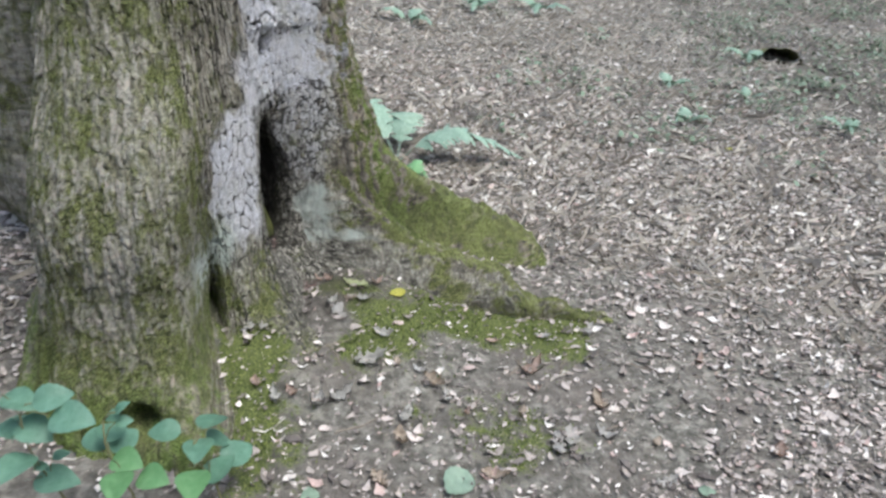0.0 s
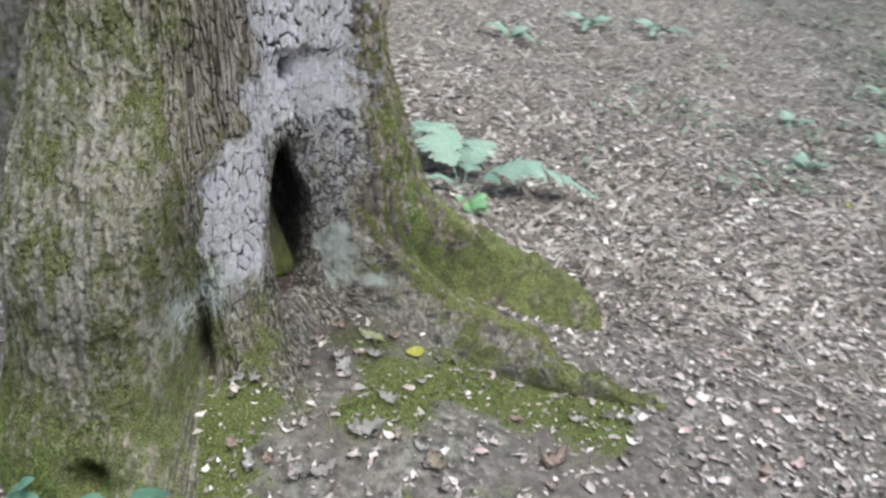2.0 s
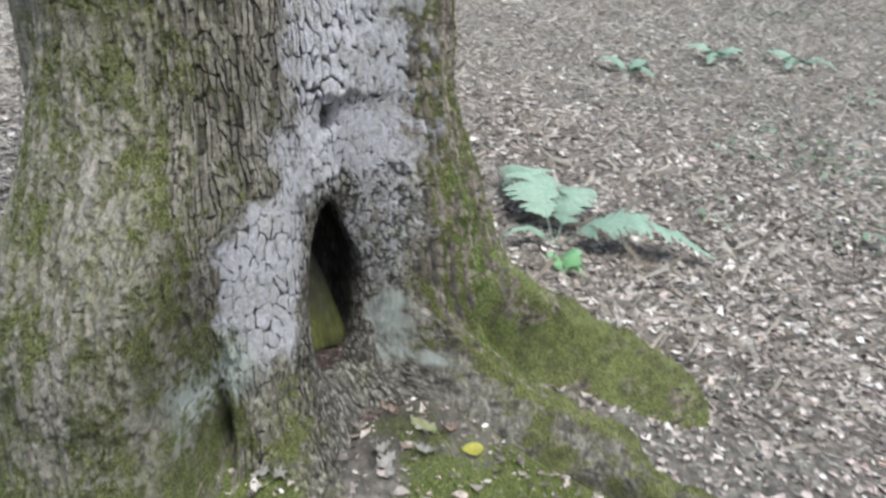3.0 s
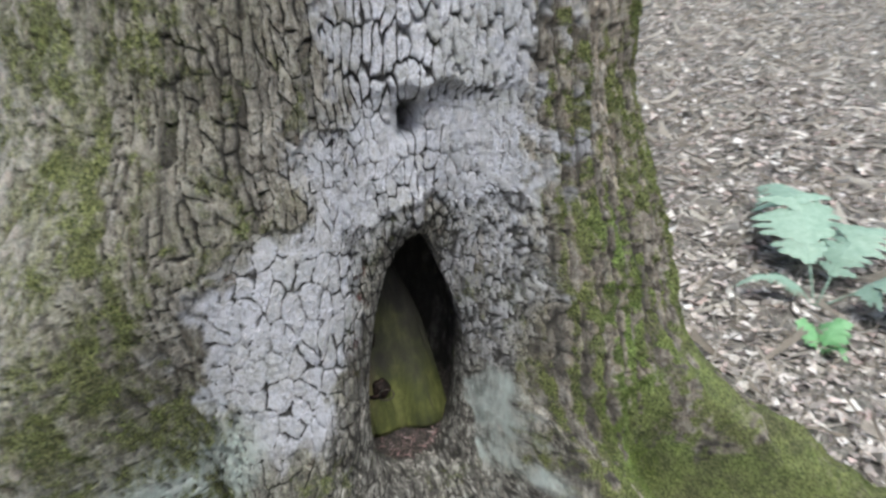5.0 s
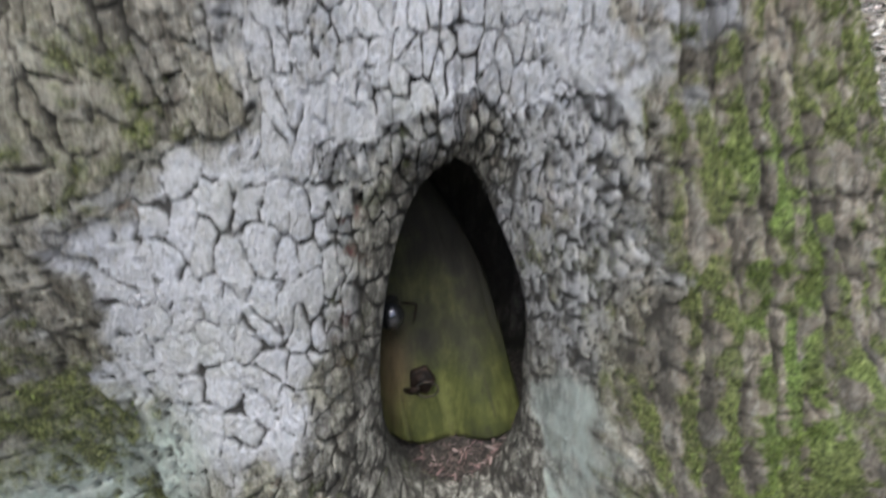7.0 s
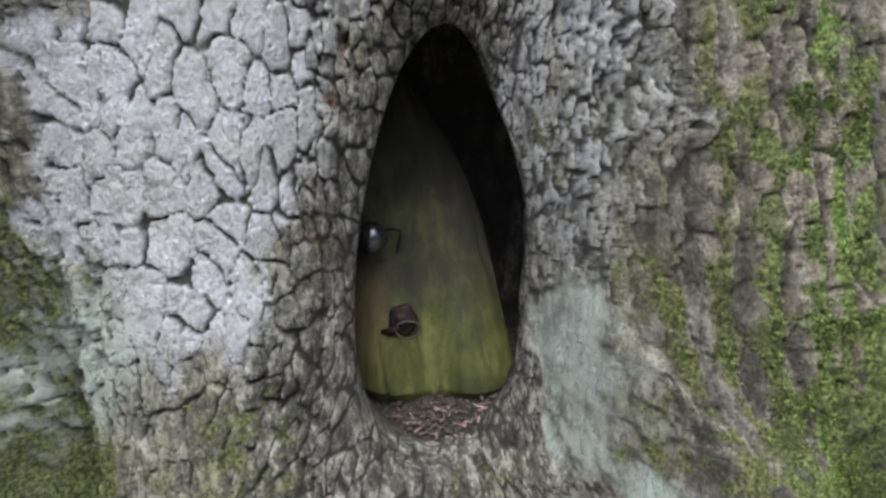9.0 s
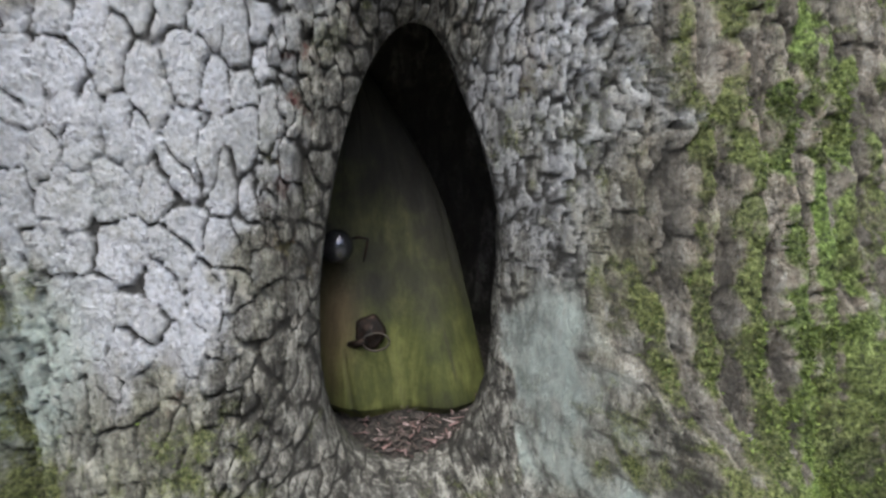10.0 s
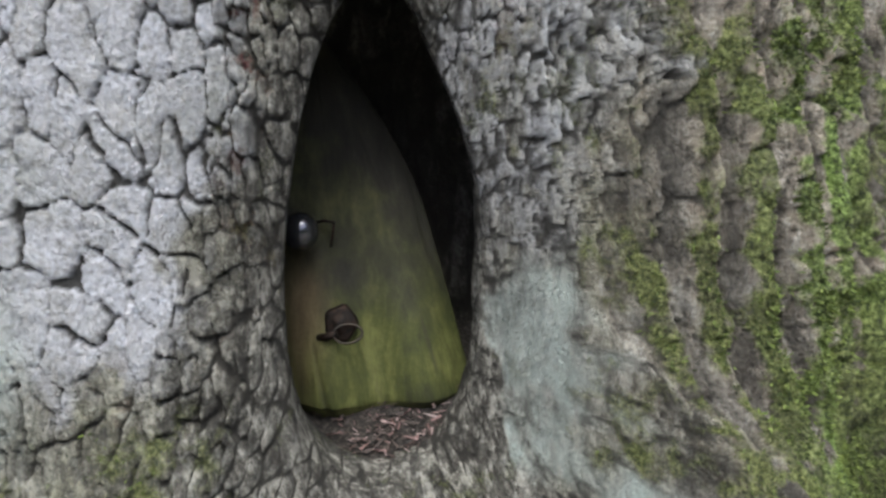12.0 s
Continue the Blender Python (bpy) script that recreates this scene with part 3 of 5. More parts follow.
    ridge = np.sin(2 * np.pi * lean / 0.031 + 2.6 * layers(s * 6, z * 3.5, 0 * z, 73, 2)) + 0.8 * layers(lean * 60, z * 9, 0 * z, 75, 3) + 0.5 * crag
    on_ridge = side
    scale = layers(lean * 55, z * 26, 0 * z, 76, 3)
    relief = relief * (1 - 0.25 * on_ridge) + 0.0055 * ridge * np.clip(on_ridge + 0.2 * butt, 0, 1) + on_ridge * (0.003 * layers(base * x * 90, base * y * 90, z * 40, 213, 3) + 0.006 * np.abs(scale))
    plate = plate * (1 - 0.55 * ramp(-0.2, -1.0, ridge) * on_ridge)
    tan = on_ridge * ramp(16, 5, turn) * ramp(-0.3, 0.5, ridge) * ramp(-0.30, 0.05, layers(s * 25, z * 9, 0 * z, 79, 2)) + (0.2 + 0.2 * ramp(-70, -78, turn)) * butt * ramp(0.45, 0.75, 0.6 * piece + 0.4 * chip_id)
    flaked = ramp(0.32, 0.70, 0.65 * piece + 0.25 * chip_id + 0.4 * np.clip(0.5 + 1.2 * layers(s * 18, z * 12, 0 * z, 64, 3), 0, 1) - 0.1)
    pale = np.maximum(pale, right_rim * ramp(-16, -13, turn) * ramp(-3.5, -7.5, turn + 0.5 * edge) * flaked * ramp(0.28, 0.44, z))
    tan = np.maximum(tan, 0.9 * mossy_butt * ramp(0.70, 0.80, piece) * ramp(0.25, 0.5, chip_id))
    pale = np.maximum(pale, 0.25 * mossy_butt * ramp(0.1, 0.3, z) * ramp(0.70, 0.80, piece) * ramp(0.25, 0.5, chip_id))
    pale = np.maximum(pale, (0.10 + 0.12 * ramp(-70, -78, turn)) * butt * ramp(1.5, 0.35, z) * ramp(-0.02, 0.36, z + 0.012 * rough_edge) * ramp(0.42, 0.66, 0.6 * piece + 0.4 * chip_id))
    relief = relief * (1 - 0.20 * smooth) * (1 - 0.75 * patch) + 0.0016 * layers(s * 120, z * 70, 0 * z, 81, 3) + 0.010 * wave * (1 - smooth)
    relief = relief + 0.05 * layers(x * 9, y * 9, z * 16, 87, 4) * ramp(0.22, 0.02, z) * ramp(-14, -4, turn) + 0.02 * layers(x * 10, y * 10, z * 9, 89, 3) * ramp(0.3, 0.05, z) * ramp(-55, -75, turn)
    plate = plate + (1 - plate) * (0.06 * smooth + 0.8 * patch)
    # out on the roots the bark is worn and lumpy
    far = np.maximum(ramp(0.52, 0.64, base), ramp(0.42, 0.52, base) * ramp(0.28, 0.18, z)) * (1 - patch) * ramp(-14, -8, turn) * ramp(60, 45, turn)
    clod = layers(base * x * 17, base * y * 17, z * 17, 221, 4)
    grit = layers(base * x * 55, base * y * 55, z * 55, 223, 3)
    plate, relief = plate * (1 - far) + far * np.clip(0.72 + 1.1 * grit, 0, 1), relief * (1 - 0.8 * far)
    # the pit above the hollow, and the ledge beside it
    knobs = hump(turn, -24.5, 6, 6) * hump(z, 0.592, 0.015, 0.035)
    relief = relief + knobs * (0.012 + 0.016 * layers(s * 55, z * 55, 0 * z, 93, 3))
    pit = np.exp(-((turn + 26) / 2.8) ** 2 - (np.maximum(np.abs(z - 0.750) - 0.012, 0) / 0.012) ** 2)
    # the pit's shade is also coloured in, through a low plate value
    relief, plate = relief - 0.055 * pit, plate * (1 - 0.85 * pit)
    ledge = ramp(0.782, 0.80, z + 0.02 * layers(s * 30, 0 * s, 0 * s, 91, 2)) * ramp(1.05, 0.84, z) * hump(turn, -18, 14, 12)
    hang = is_crown * ramp(0.77, 0.80, z)
    relief = relief + 0.004 * hang * (open_up - 0.5) + 0.020 * ledge + 0.010 * np.exp(-((turn + 26) / 7) ** 2) * ramp(0.757, 0.775, z) * ramp(0.86, 0.79, z)
    ropes = hump(turn, -33 - 60 * np.maximum(z - 0.62, -0.1), 2.5, 2.5) * ramp(0.54, 0.62, z) * ramp(0.80, 0.70, z)
    relief = relief + 0.010 * ropes
    # moss
    shift = 8 * ramp(0.53, 0.70, z)
    moss = 0.46 * ramp(0 + shift, 9 + shift, turn + 0.9 * rough_edge) * ramp(150, 60, turn) * ramp(1.6, 0.9, z) + 0.30 * ridge * on_ridge + 0.35 * scale * side + 0.36 * ramp(-6, -1, turn) * ramp(12, 4, turn) * ramp(-0.1, 0.8, ridge) * ramp(0.75, 0.6, z) + 0.7 * crag * side + 0.9 * side * layers(base * x * 110, base * y * 110, z * 70, 215, 3) + 0.36 * ramp(-6, -1, turn) * ramp(4, 0, turn) + 0.4 * layers(lean * 22, z * 5, 0 * z, 83, 3) * side + 0.18 * hump(turn, 4, 3, 7) * ramp(60, 40, turn) * ramp(0.7, 0.5, z)
    moss = moss + 0.75 * ramp(-10, -2, turn + edge) * ramp(60, 40, turn) * ramp(0.36, 0.14, z)
    moss = moss + 0.5 * layers(x * 14, y * 14, z * 22, 107, 4) * ramp(0.35, 0.15, z) * ramp(-14, 0, turn)
    moss = moss + far * (1.3 * clod + 0.8 * grit - 0.15)
    moss = moss + 0.46 * ramp(-66, -76, turn + edge) * ramp(-160, -120, turn) + 0.44 * ramp(-72, -82, turn) * ramp(0.45, 0.05, z) * ramp(-170, -130, turn)
    moss = moss + 0.26 * hump(turn, -112, 12, 9)
    moss = moss + 0.34 * hump(turn + edge, -56, 14, 12) * ramp(0.31, 0.2, z) + 0.35 * hump(turn + edge, -46, 16, 14) * ramp(0.20, 0.08, z) + 0.2 * ramp(1.0, 1.6, z)
    moss = moss + 0.42 * layers(s * 14, z * 8, 0 * z, 101, 4) + 0.2 * layers(s * 60, z * 40, 0 * z, 103, 2)
    moss = moss + 0.35 * far + 0.22 * butt * ramp(-76, -68, turn)
    moss = moss * (1 - 0.8 * mossy_butt) + mossy_butt * (0.36 + 0.25 * ramp(0.35, 0.05, z) + 0.3 * layers(s * 45, z * 14, 0 * z, 105, 3))
    moss = np.clip(moss * (1 - 0.85 * pale) * (1 - 0.9 * patch)  * (1 - 0.8 * hump(turn, -22, 20, 10) * ramp(0.7, 0.5, z)), 0, 1)
    lush = np.clip(0.9 + 1.6 * layers(x * 16, y * 16, z * 14, 109, 3), 0.1, 1) * np.clip((0.25 * ramp(0, 8, turn) + 0.75 * hump(turn, 4, 4, 7)) * ramp(0.75, 0.5, z) * (0.35 + 0.65 * ramp(0.10, 0.24, z)) * ramp(90, 50, turn) + 0.7 * ramp(0.22, 0.0, z) * ramp(-60, -72, turn) + 0.7 * hump(turn, -116, 10, 8) * ramp(0.5, 0.2, z), 0, 1)
    red = hump(turn + 0.4 * edge, -42, 3, 2.2) * ramp(0.34, 0.42, z) * ramp(0.60, 0.54, z) * ramp(0.0, 0.25, layers(s * 20, z * 12, 0 * z, 121, 2)) + 0.25 * hump(turn, -9, 2.5, 2.5) * hump(z, 0.53, 0.03, 0.03)
    grey = np.clip(1.6 * smooth * ramp(0.60, 0.48, z) + 0.9 * ramp(0.32, 0.24, z + 0.003 * edge) * hump(turn, -52, 16, 24) + 0.7 * knobs + 1.3 * hump(turn + 0.4 * edge, -40.5, 4.5, 5) * ramp(0.50, 0.40, z), 0, 1) * (1 - teal)
    return relief, {"plate": plate, "tint": tint, "pale": pale * (1 - 0.5 * teal), "moss": moss, "lush": lush, "teal": teal, "red": red, "tan": tan, "worn": np.clip(on_ridge + 0.4 * butt * ramp(-76, -70, turn), 0, 1) * (1 - pale), "rot_shade": np.clip(0.28 * grey + 0.5 * is_rim * ramp(-24, -30, turn) + 0.4 * (1 - teal) * ramp(0.33, 0.22, z) * hump(turn, -40, 24, 36) * 1.7, 0, 1)}


def build_trunk(tree):
    fine = np.concatenate([np.arange(-106, -72, 0.235), np.arange(-72, 10, 0.165), np.arange(10, 46, 0.235)])
    turns = np.concatenate([fine, np.arange(46, 256, 1.6)])
    turns = np.where(turns > 180, turns - 360, turns)
    heights = np.concatenate([np.arange(-0.16, 0.12, 0.0022), np.arange(0.12, 0.84, 0.0016), np.arange(0.84, 1.10, 0.0022), np.linspace(1.105, 4.2, 90)])
    turn, z = np.meshgrid(turns, heights)
    relief, attrs = trunk_fields(turn, z)
    u = door_coords(turn)
    dz = z - HOLE_Z
    du = u - HOLE_U - HOLE_LEAN * np.maximum(dz, 0)
    facing = (np.abs(turn + 24) < 60) & (np.abs(dz) < 0.6)
    reach = np.where(facing, hole_reach(np.where(np.abs(du) < 1e-6, 1e-6, du), dz), 1e-3)
    rho = 1 / np.maximum(reach, 1e-3)
    inside = facing & (rho < 1)
    # the lip: relief dies away and the edge rolls in
    lip = ramp(1.45, 1.0, rho) * facing
    relief = relief * (1 - 0.4 * lip)
    bu, bz = np.where(inside, du * reach, du), np.where(inside, dz * reach, dz)
    edge_turn = np.where(inside, np.degrees(np.arctan((bu + HOLE_U + HOLE_LEAN * np.maximum(bz, 0)) / 0.30)) - 24.2, turn)
    edge_z = np.where(inside, bz + HOLE_Z, z)
    r = trunk_radius(edge_turn, edge_z) + relief
    soft = np.where(du > 0, 1.75, 1.3)
    r = r - np.where(du > 0, 0.045, 0.024) * np.clip((soft - rho) / (soft - 1), 0, 1) ** 2 * facing
    x = TREE[0] + r * np.cos(np.radians(edge_turn))
    y = TREE[1] + r * np.sin(np.radians(edge_turn))
    # inside the hollow: walls that widen inwards, then the back
    t = np.clip((1 - rho) / 0.62, 0, 1) * inside
    back = np.where(inside, np.clip(rho / 0.38, 0, 1), 1)
    wide = 1 + 0.42 * ramp(0.05, 0.9, t)
    rough = 0.006 * layers(x * 30, y * 30, edge_z * 12, 111, 3) * ramp(0, 0.2, t)
    deep = 0.21 * t ** 0.9 + 0.02 * (1 - back) + rough
    mid = FACE + ALONG * HOLE_U
    lateral = (x - mid[0]) * ALONG[0] + (y - mid[1]) * ALONG[1]
    off = (x - mid[0]) * OUT[0] + (y - mid[1]) * OUT[1]
    off = np.where(inside, off * (1 - ramp(0, 1, t)) - deep, off)
    lateral = np.where(inside, lateral * wide * back, lateral)
    z_new = np.where(inside, HOLE_Z + (edge_z - HOLE_Z) * (1 + (wide - 1) * 0.5) * back, z)
    x = mid[0] + ALONG[0] * lateral + OUT[0] * off
    flat_y = mid[1] + ALONG[1] * lateral + OUT[1] * off
    lumps = 0.045 * layers(x * 11, flat_y * 11, 0 * x, 117, 4) + 0.012 * layers(x * 45, flat_y * 45, 0 * x, 118, 3)
    z_new = z_new + lumps * ramp(0.58, 0.80, r) * ramp(0.4, 0.25, z) * ~inside * ramp(-20, -8, turn)
    y = mid[1] + ALONG[1] * lateral + OUT[1] * off
    # shade put into the hollow's wall colour, deeper inwards; the lip is rotten wood
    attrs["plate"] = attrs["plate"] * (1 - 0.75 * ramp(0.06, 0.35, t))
    attrs["rot_shade"] = np.clip(attrs["rot_shade"] + 0.8 * ramp(1.32, 1.0, rho) * facing + 0.9 * ramp(0.03, 0.3, t), 0, 1)
    for key in ("moss", "pale", "teal", "lush"):
        attrs[key] = attrs[key] * (1 - ramp(0.0, 0.12, t))
    verts = np.stack([x, y, z_new], -1).reshape(-1, 3)
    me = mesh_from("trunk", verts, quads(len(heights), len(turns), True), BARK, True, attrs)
    ob = new("trunk", me)
    ob.parent = tree
    tagged(ob, "furrowed grey-brown bark with pale plates and green moss")
    # the sawn-off top closes the stem above
    bm = bmesh.new()
    top = [bm.verts.new(v) for v in verts[-len(turns):]]
    bm.faces.new(top)
    part("stem_top", bm, BARK, tree)
    return turn, z, verts.reshape(*turn.shape, 3), attrs, inside


tree = tagged(new("old_tree"), "old broad tree with mossy buttressed trunk and hollow foot", "tree")
tree_fields = build_trunk(tree)


# ---- moss tufts on the tree ----
def blades(places, normals, lengths, width, rng, name, material):
    """Small upright blades, two faces each, as one mesh."""
    n = len(places)
    lean = normals + rng.normal(0, 0.45, (n, 3))
    lean /= np.linalg.norm(lean, axis=1)[:, None]
    side = np.cross(lean, rng.normal(0, 1, (n, 3)))
    side *= (width / np.linalg.norm(side, axis=1))[:, None]
    tip = places + lean * lengths[:, None] + rng.normal(0, 0.2, (n, 3)) * lengths[:, None]
    mid = places + lean * lengths[:, None] * 0.5
    verts = np.stack([places - side, places + side, mid + side * 0.8, tip, mid - side * 0.8], 1).reshape(-1, 3)
    base = np.arange(n)[:, None] * 5
    faces = np.concatenate([base + [0, 1, 2], base + [0, 2, 4], base + [4, 2, 3]])
    return mesh_from(name, verts, faces, material, False)


def build_tree_moss():
    turn, z, verts, attrs, inside = tree_fields
    rng = np.random.default_rng(5)
    weight = np.clip(attrs["moss"] * 1.2 - 0.35, 0, 1) * (0.4 + attrs["lush"]) * (z < 1.05) * (turn > -106) * (turn < 46) * ~inside
    weight = weight * np.clip(0.25 + 2.2 * layers(turn * 0.12, z * 16, 0 * z, 131, 3), 0, 1)
    flat = weight.ravel() / weight.sum()
    pick = rng.choice(flat.size, 60000, p=flat)
    du = np.gradient(verts, axis=1)
    dv = np.gradient(verts, axis=0)
    normal = np.cross(du, dv).reshape(-1, 3)[pick]
    normal /= np.maximum(np.linalg.norm(normal, axis=1), 1e-9)[:, None]
    places = verts.reshape(-1, 3)[pick] + rng.normal(0, 0.0012, (len(pick), 3)) - normal * 0.001
    ob = new("moss", blades(places, normal, rng.uniform(0.002, 0.006, len(pick)), rng.uniform(0.0004, 0.0009, len(pick)), rng, "moss", MOSS))
    ob.parent = tree
    tagged(ob, "soft green moss tufts", kind="stuff")


build_tree_moss()


# ---- the little door in the hollow ----
def door_material():
    m = Mat("mossy_board", 0.8)
    grainy = m.speckle(60, 8, 0.7, m.stretch(1, 1, 0.12))
    blotch, fine = m.speckle(14, 5, 0.6), m.speckle(240, 6)
    wood = m.blend(grainy, (0.3, (0.016, 0.015, 0.011)), (0.55, (0.034, 0.031, 0.022)), (0.8, (0.07, 0.064, 0.045)))
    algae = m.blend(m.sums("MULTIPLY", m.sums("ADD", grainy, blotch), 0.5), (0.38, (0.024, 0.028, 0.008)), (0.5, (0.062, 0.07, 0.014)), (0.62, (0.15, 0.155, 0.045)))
    # algae over dark wood; the mask also paints the hollow's shade on the board
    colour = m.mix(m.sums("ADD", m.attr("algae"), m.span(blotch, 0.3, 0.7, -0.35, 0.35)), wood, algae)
    colour = m.mix(m.attr("rust"), colour, m.blend(grainy, (0.3, (0.10, 0.07, 0.035)), (0.8, (0.24, 0.17, 0.09))))
    colour = m.mix(m.attr("split"), colour, (0.035, 0.032, 0.018))
    return m.done(colour, m.sums("ADD", grainy, m.sums("MULTIPLY", fine, 0.4)), 0.003, 0.8)


def iron_material(name, colour, rough, rust=0.0):
    m = Mat(name, rough)
    m.bsdf.inputs["Metallic"].default_value = 0.85
    worn = m.mix(m.span(m.speckle(180, 5), 0.4, 0.65, 0, rust), colour, (0.075, 0.042, 0.028))
    return m.done(worn, m.speckle(300, 4), 0.0006, 0.5)


DOOR_OUT = Vector((OUT[0], OUT[1], 0))
DOOR_ALONG = Vector((ALONG[0], ALONG[1], 0))
DOOR_FOOT = Vector((FACE[0], FACE[1], 0)) - 0.118 * DOOR_OUT


def on_door(u, z, out=0.0):
    out -= 0.085 * (z - 0.172) / 0.365 - 0.03
    return DOOR_FOOT + u * DOOR_ALONG + out * DOOR_OUT + Vector((0, 0, z))


def board_bulge(u, v):
    """How far the board swells towards the viewer; u across from -1 to 1, v up from 0 to 1."""
    lobes = 0.030 * (np.exp(-((u + 0.5) / 0.42) ** 2) + np.exp(-((u - 0.5) / 0.42) ** 2)) * np.exp(-((v - 0.13) / 0.30) ** 2)
    body = 0.016 * np.sqrt(np.clip(1 - u * u * 0.9, 0, 1))
    foot = -0.016 * np.exp(-(v / 0.035) ** 2)
    lines = -0.0022 * ramp(0.35, 0.75, layers(u * 9 + 0.6 * layers(u * 2, v * 4, 0 * u, 151, 2), v * 2.2, 0 * u, 153, 3))
    return lobes + body + foot + lines


def build_door():
    door = tagged(new("fairy_door"), "small mossy wooden plank door standing inside the tree hollow", "door")
    us, vs = np.linspace(-1, 1, 90), np.linspace(0, 1, 150)
    u, v = np.meshgrid(us, vs)
    half = 0.092 * (1 - 0.30 * v) * np.sqrt(np.clip(1 - ramp(0.42, 1.02, v) ** 1.5, 0.0, 1)) + 0.001
    mid = -0.016 - 0.050 * v
    z = 0.172 + 0.365 * v + 0.006 * np.abs(u) * (v < 0.05)
    out = board_bulge(u, v) - 0.085 * v
    across = mid + u * half
    front = np.stack([DOOR_FOOT[0] + across * ALONG[0] + out * OUT[0], DOOR_FOOT[1] + across * ALONG[1] + out * OUT[1], z], -1)
    thick = out - 0.022 - 0.006 * np.sqrt(np.clip(1 - u * u, 0, 1))
    rear = np.stack([DOOR_FOOT[0] + across * ALONG[0] + thick * OUT[0], DOOR_FOOT[1] + across * ALONG[1] + thick * OUT[1], z], -1)
    n, (rows, cols) = u.size, u.shape
    grid = np.arange(n).reshape(rows, cols)
    loop = np.concatenate([grid[0, :-1], grid[:-1, -1], grid[-1, :0:-1], grid[:0:-1, 0]])
    nxt = np.roll(loop, -1)
    sides = np.stack([nxt, loop, loop + n, nxt + n], -1)
    faces = np.concatenate([quads(rows, cols), quads(rows, cols)[:, ::-1] + n, sides])
    # algae fades upward to dark wood, painting in the recess's shade
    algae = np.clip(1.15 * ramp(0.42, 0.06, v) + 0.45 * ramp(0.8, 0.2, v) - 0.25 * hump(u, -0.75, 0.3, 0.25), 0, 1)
    rust = 0.8 * np.exp(-((u + 0.62) / 0.20) ** 2 - ((v - 0.32) / 0.12) ** 2) + 0.6 * np.exp(-((u + 0.8) / 0.13) ** 2 - ((v - 0.2) / 0.12) ** 2)
    crack = np.exp(-((u - 0.62 - 0.25 * (0.25 - v)) / 0.018) ** 2) * ramp(0.10, 0.16, v) * ramp(0.32, 0.24, v)
    crack = crack + 0.5 * ramp(0.35, 0.75, layers(u * 9 + 0.6 * layers(u * 2, v * 4, 0 * u, 151, 2), v * 2.2, 0 * u, 153, 3))
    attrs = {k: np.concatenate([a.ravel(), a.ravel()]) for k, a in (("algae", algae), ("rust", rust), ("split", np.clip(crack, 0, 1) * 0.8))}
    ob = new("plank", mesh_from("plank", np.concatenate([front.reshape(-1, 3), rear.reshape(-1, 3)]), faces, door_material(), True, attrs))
    ob.parent = door
    tagged(ob, "weathered board green with algae")
    black = iron_material("black_knob", (0.16, 0.16, 0.175), 0.13)
    rusty = iron_material("rusty_iron", (0.025, 0.021, 0.019), 0.6, 0.5)
    # knob
    at = (-0.083, 0.358)
    bm = bmesh.new()
    bmesh.ops.create_uvsphere(bm, u_segments=32, v_segments=20, radius=0.0165)
    bmesh.ops.scale(bm, vec=(1, 1, 1.08), verts=bm.verts)
    bmesh.ops.translate(bm, vec=on_door(*at, 0.022), verts=bm.verts)
    knob = part("knob", bm, black, door, "shiny black round knob")
    bm = bmesh.new()
    tube(bm, [on_door(*at, d) for d in (-0.03, -0.012, 0.004, 0.01)], (0.010, 0.009, 0.008, 0.010), 14)
    part("neck", bm, black, knob)
    # bent nail beside the knob
    bm = bmesh.new()
    tube(bm, [on_door(u, z, d) for u, z, d in ((-0.072, 0.360, -0.004), (-0.062, 0.363, 0.004), (-0.053, 0.361, 0.004), (-0.055, 0.350, 0.003), (-0.058, 0.338, 0.002))], (0.0014, 0.0016, 0.0017, 0.0014, 0.0009), 8)
    part("bent_nail", bm, rusty, door, "dark bent nail")
    # ring handle on its rosette
    mid = Vector((-0.052, 0.270, 0))
    bm = bmesh.new()
    rim = 22
    rings = []
    for scale, out in ((1.0, 0.0), (1.0, 0.004), (0.8, 0.006), (0.62, 0.005), (0.42, 0.008), (0.15, 0.009)):
        rings.append([bm.verts.new(on_door(mid.x + scale * (0.0155 + 0.0012 * math.cos(5 * a)) * math.cos(a), mid.y + scale * (0.0165 + 0.0012 * math.cos(5 * a)) * math.sin(a), out + 0.006)) for a in (2 * math.pi * i / rim for i in range(rim))])
    for a, b in zip(rings, rings[1:]):
        for i in range(rim):
            bm.faces.new((a[i], a[(i + 1) % rim], b[(i + 1) % rim], b[i]))
    bm.faces.new(rings[-1])
    rosette = part("rosette", bm, rusty, door, "rusty iron rosette")
    bm = bmesh.new()
    ring = [on_door(mid.x + 0.006 + 0.0135 * math.cos(a), mid.y - 0.007 + 0.0080 * math.sin(a), 0.018 - 0.002 * math.sin(a)) for a in (2 * math.pi * i / 28 for i in range(29))]
    tube(bm, ring, [0.0012] * 29, 8)
    part("ring", bm, iron_material("worn_ring", (0.06, 0.055, 0.048), 0.45, 0.6), rosette, "worn metal ring")
    bm = bmesh.new()
    tube(bm, [on_door(mid.x - 0.022, mid.y - 0.012, 0.008), on_door(mid.x - 0.014, mid.y - 0.010, 0.014), on_door(mid.x - 0.004, mid.y - 0.006, 0.018)], (0.003, 0.0042, 0.003), 8)
    part("staple", bm, rusty, rosette)
    return door


build_door()


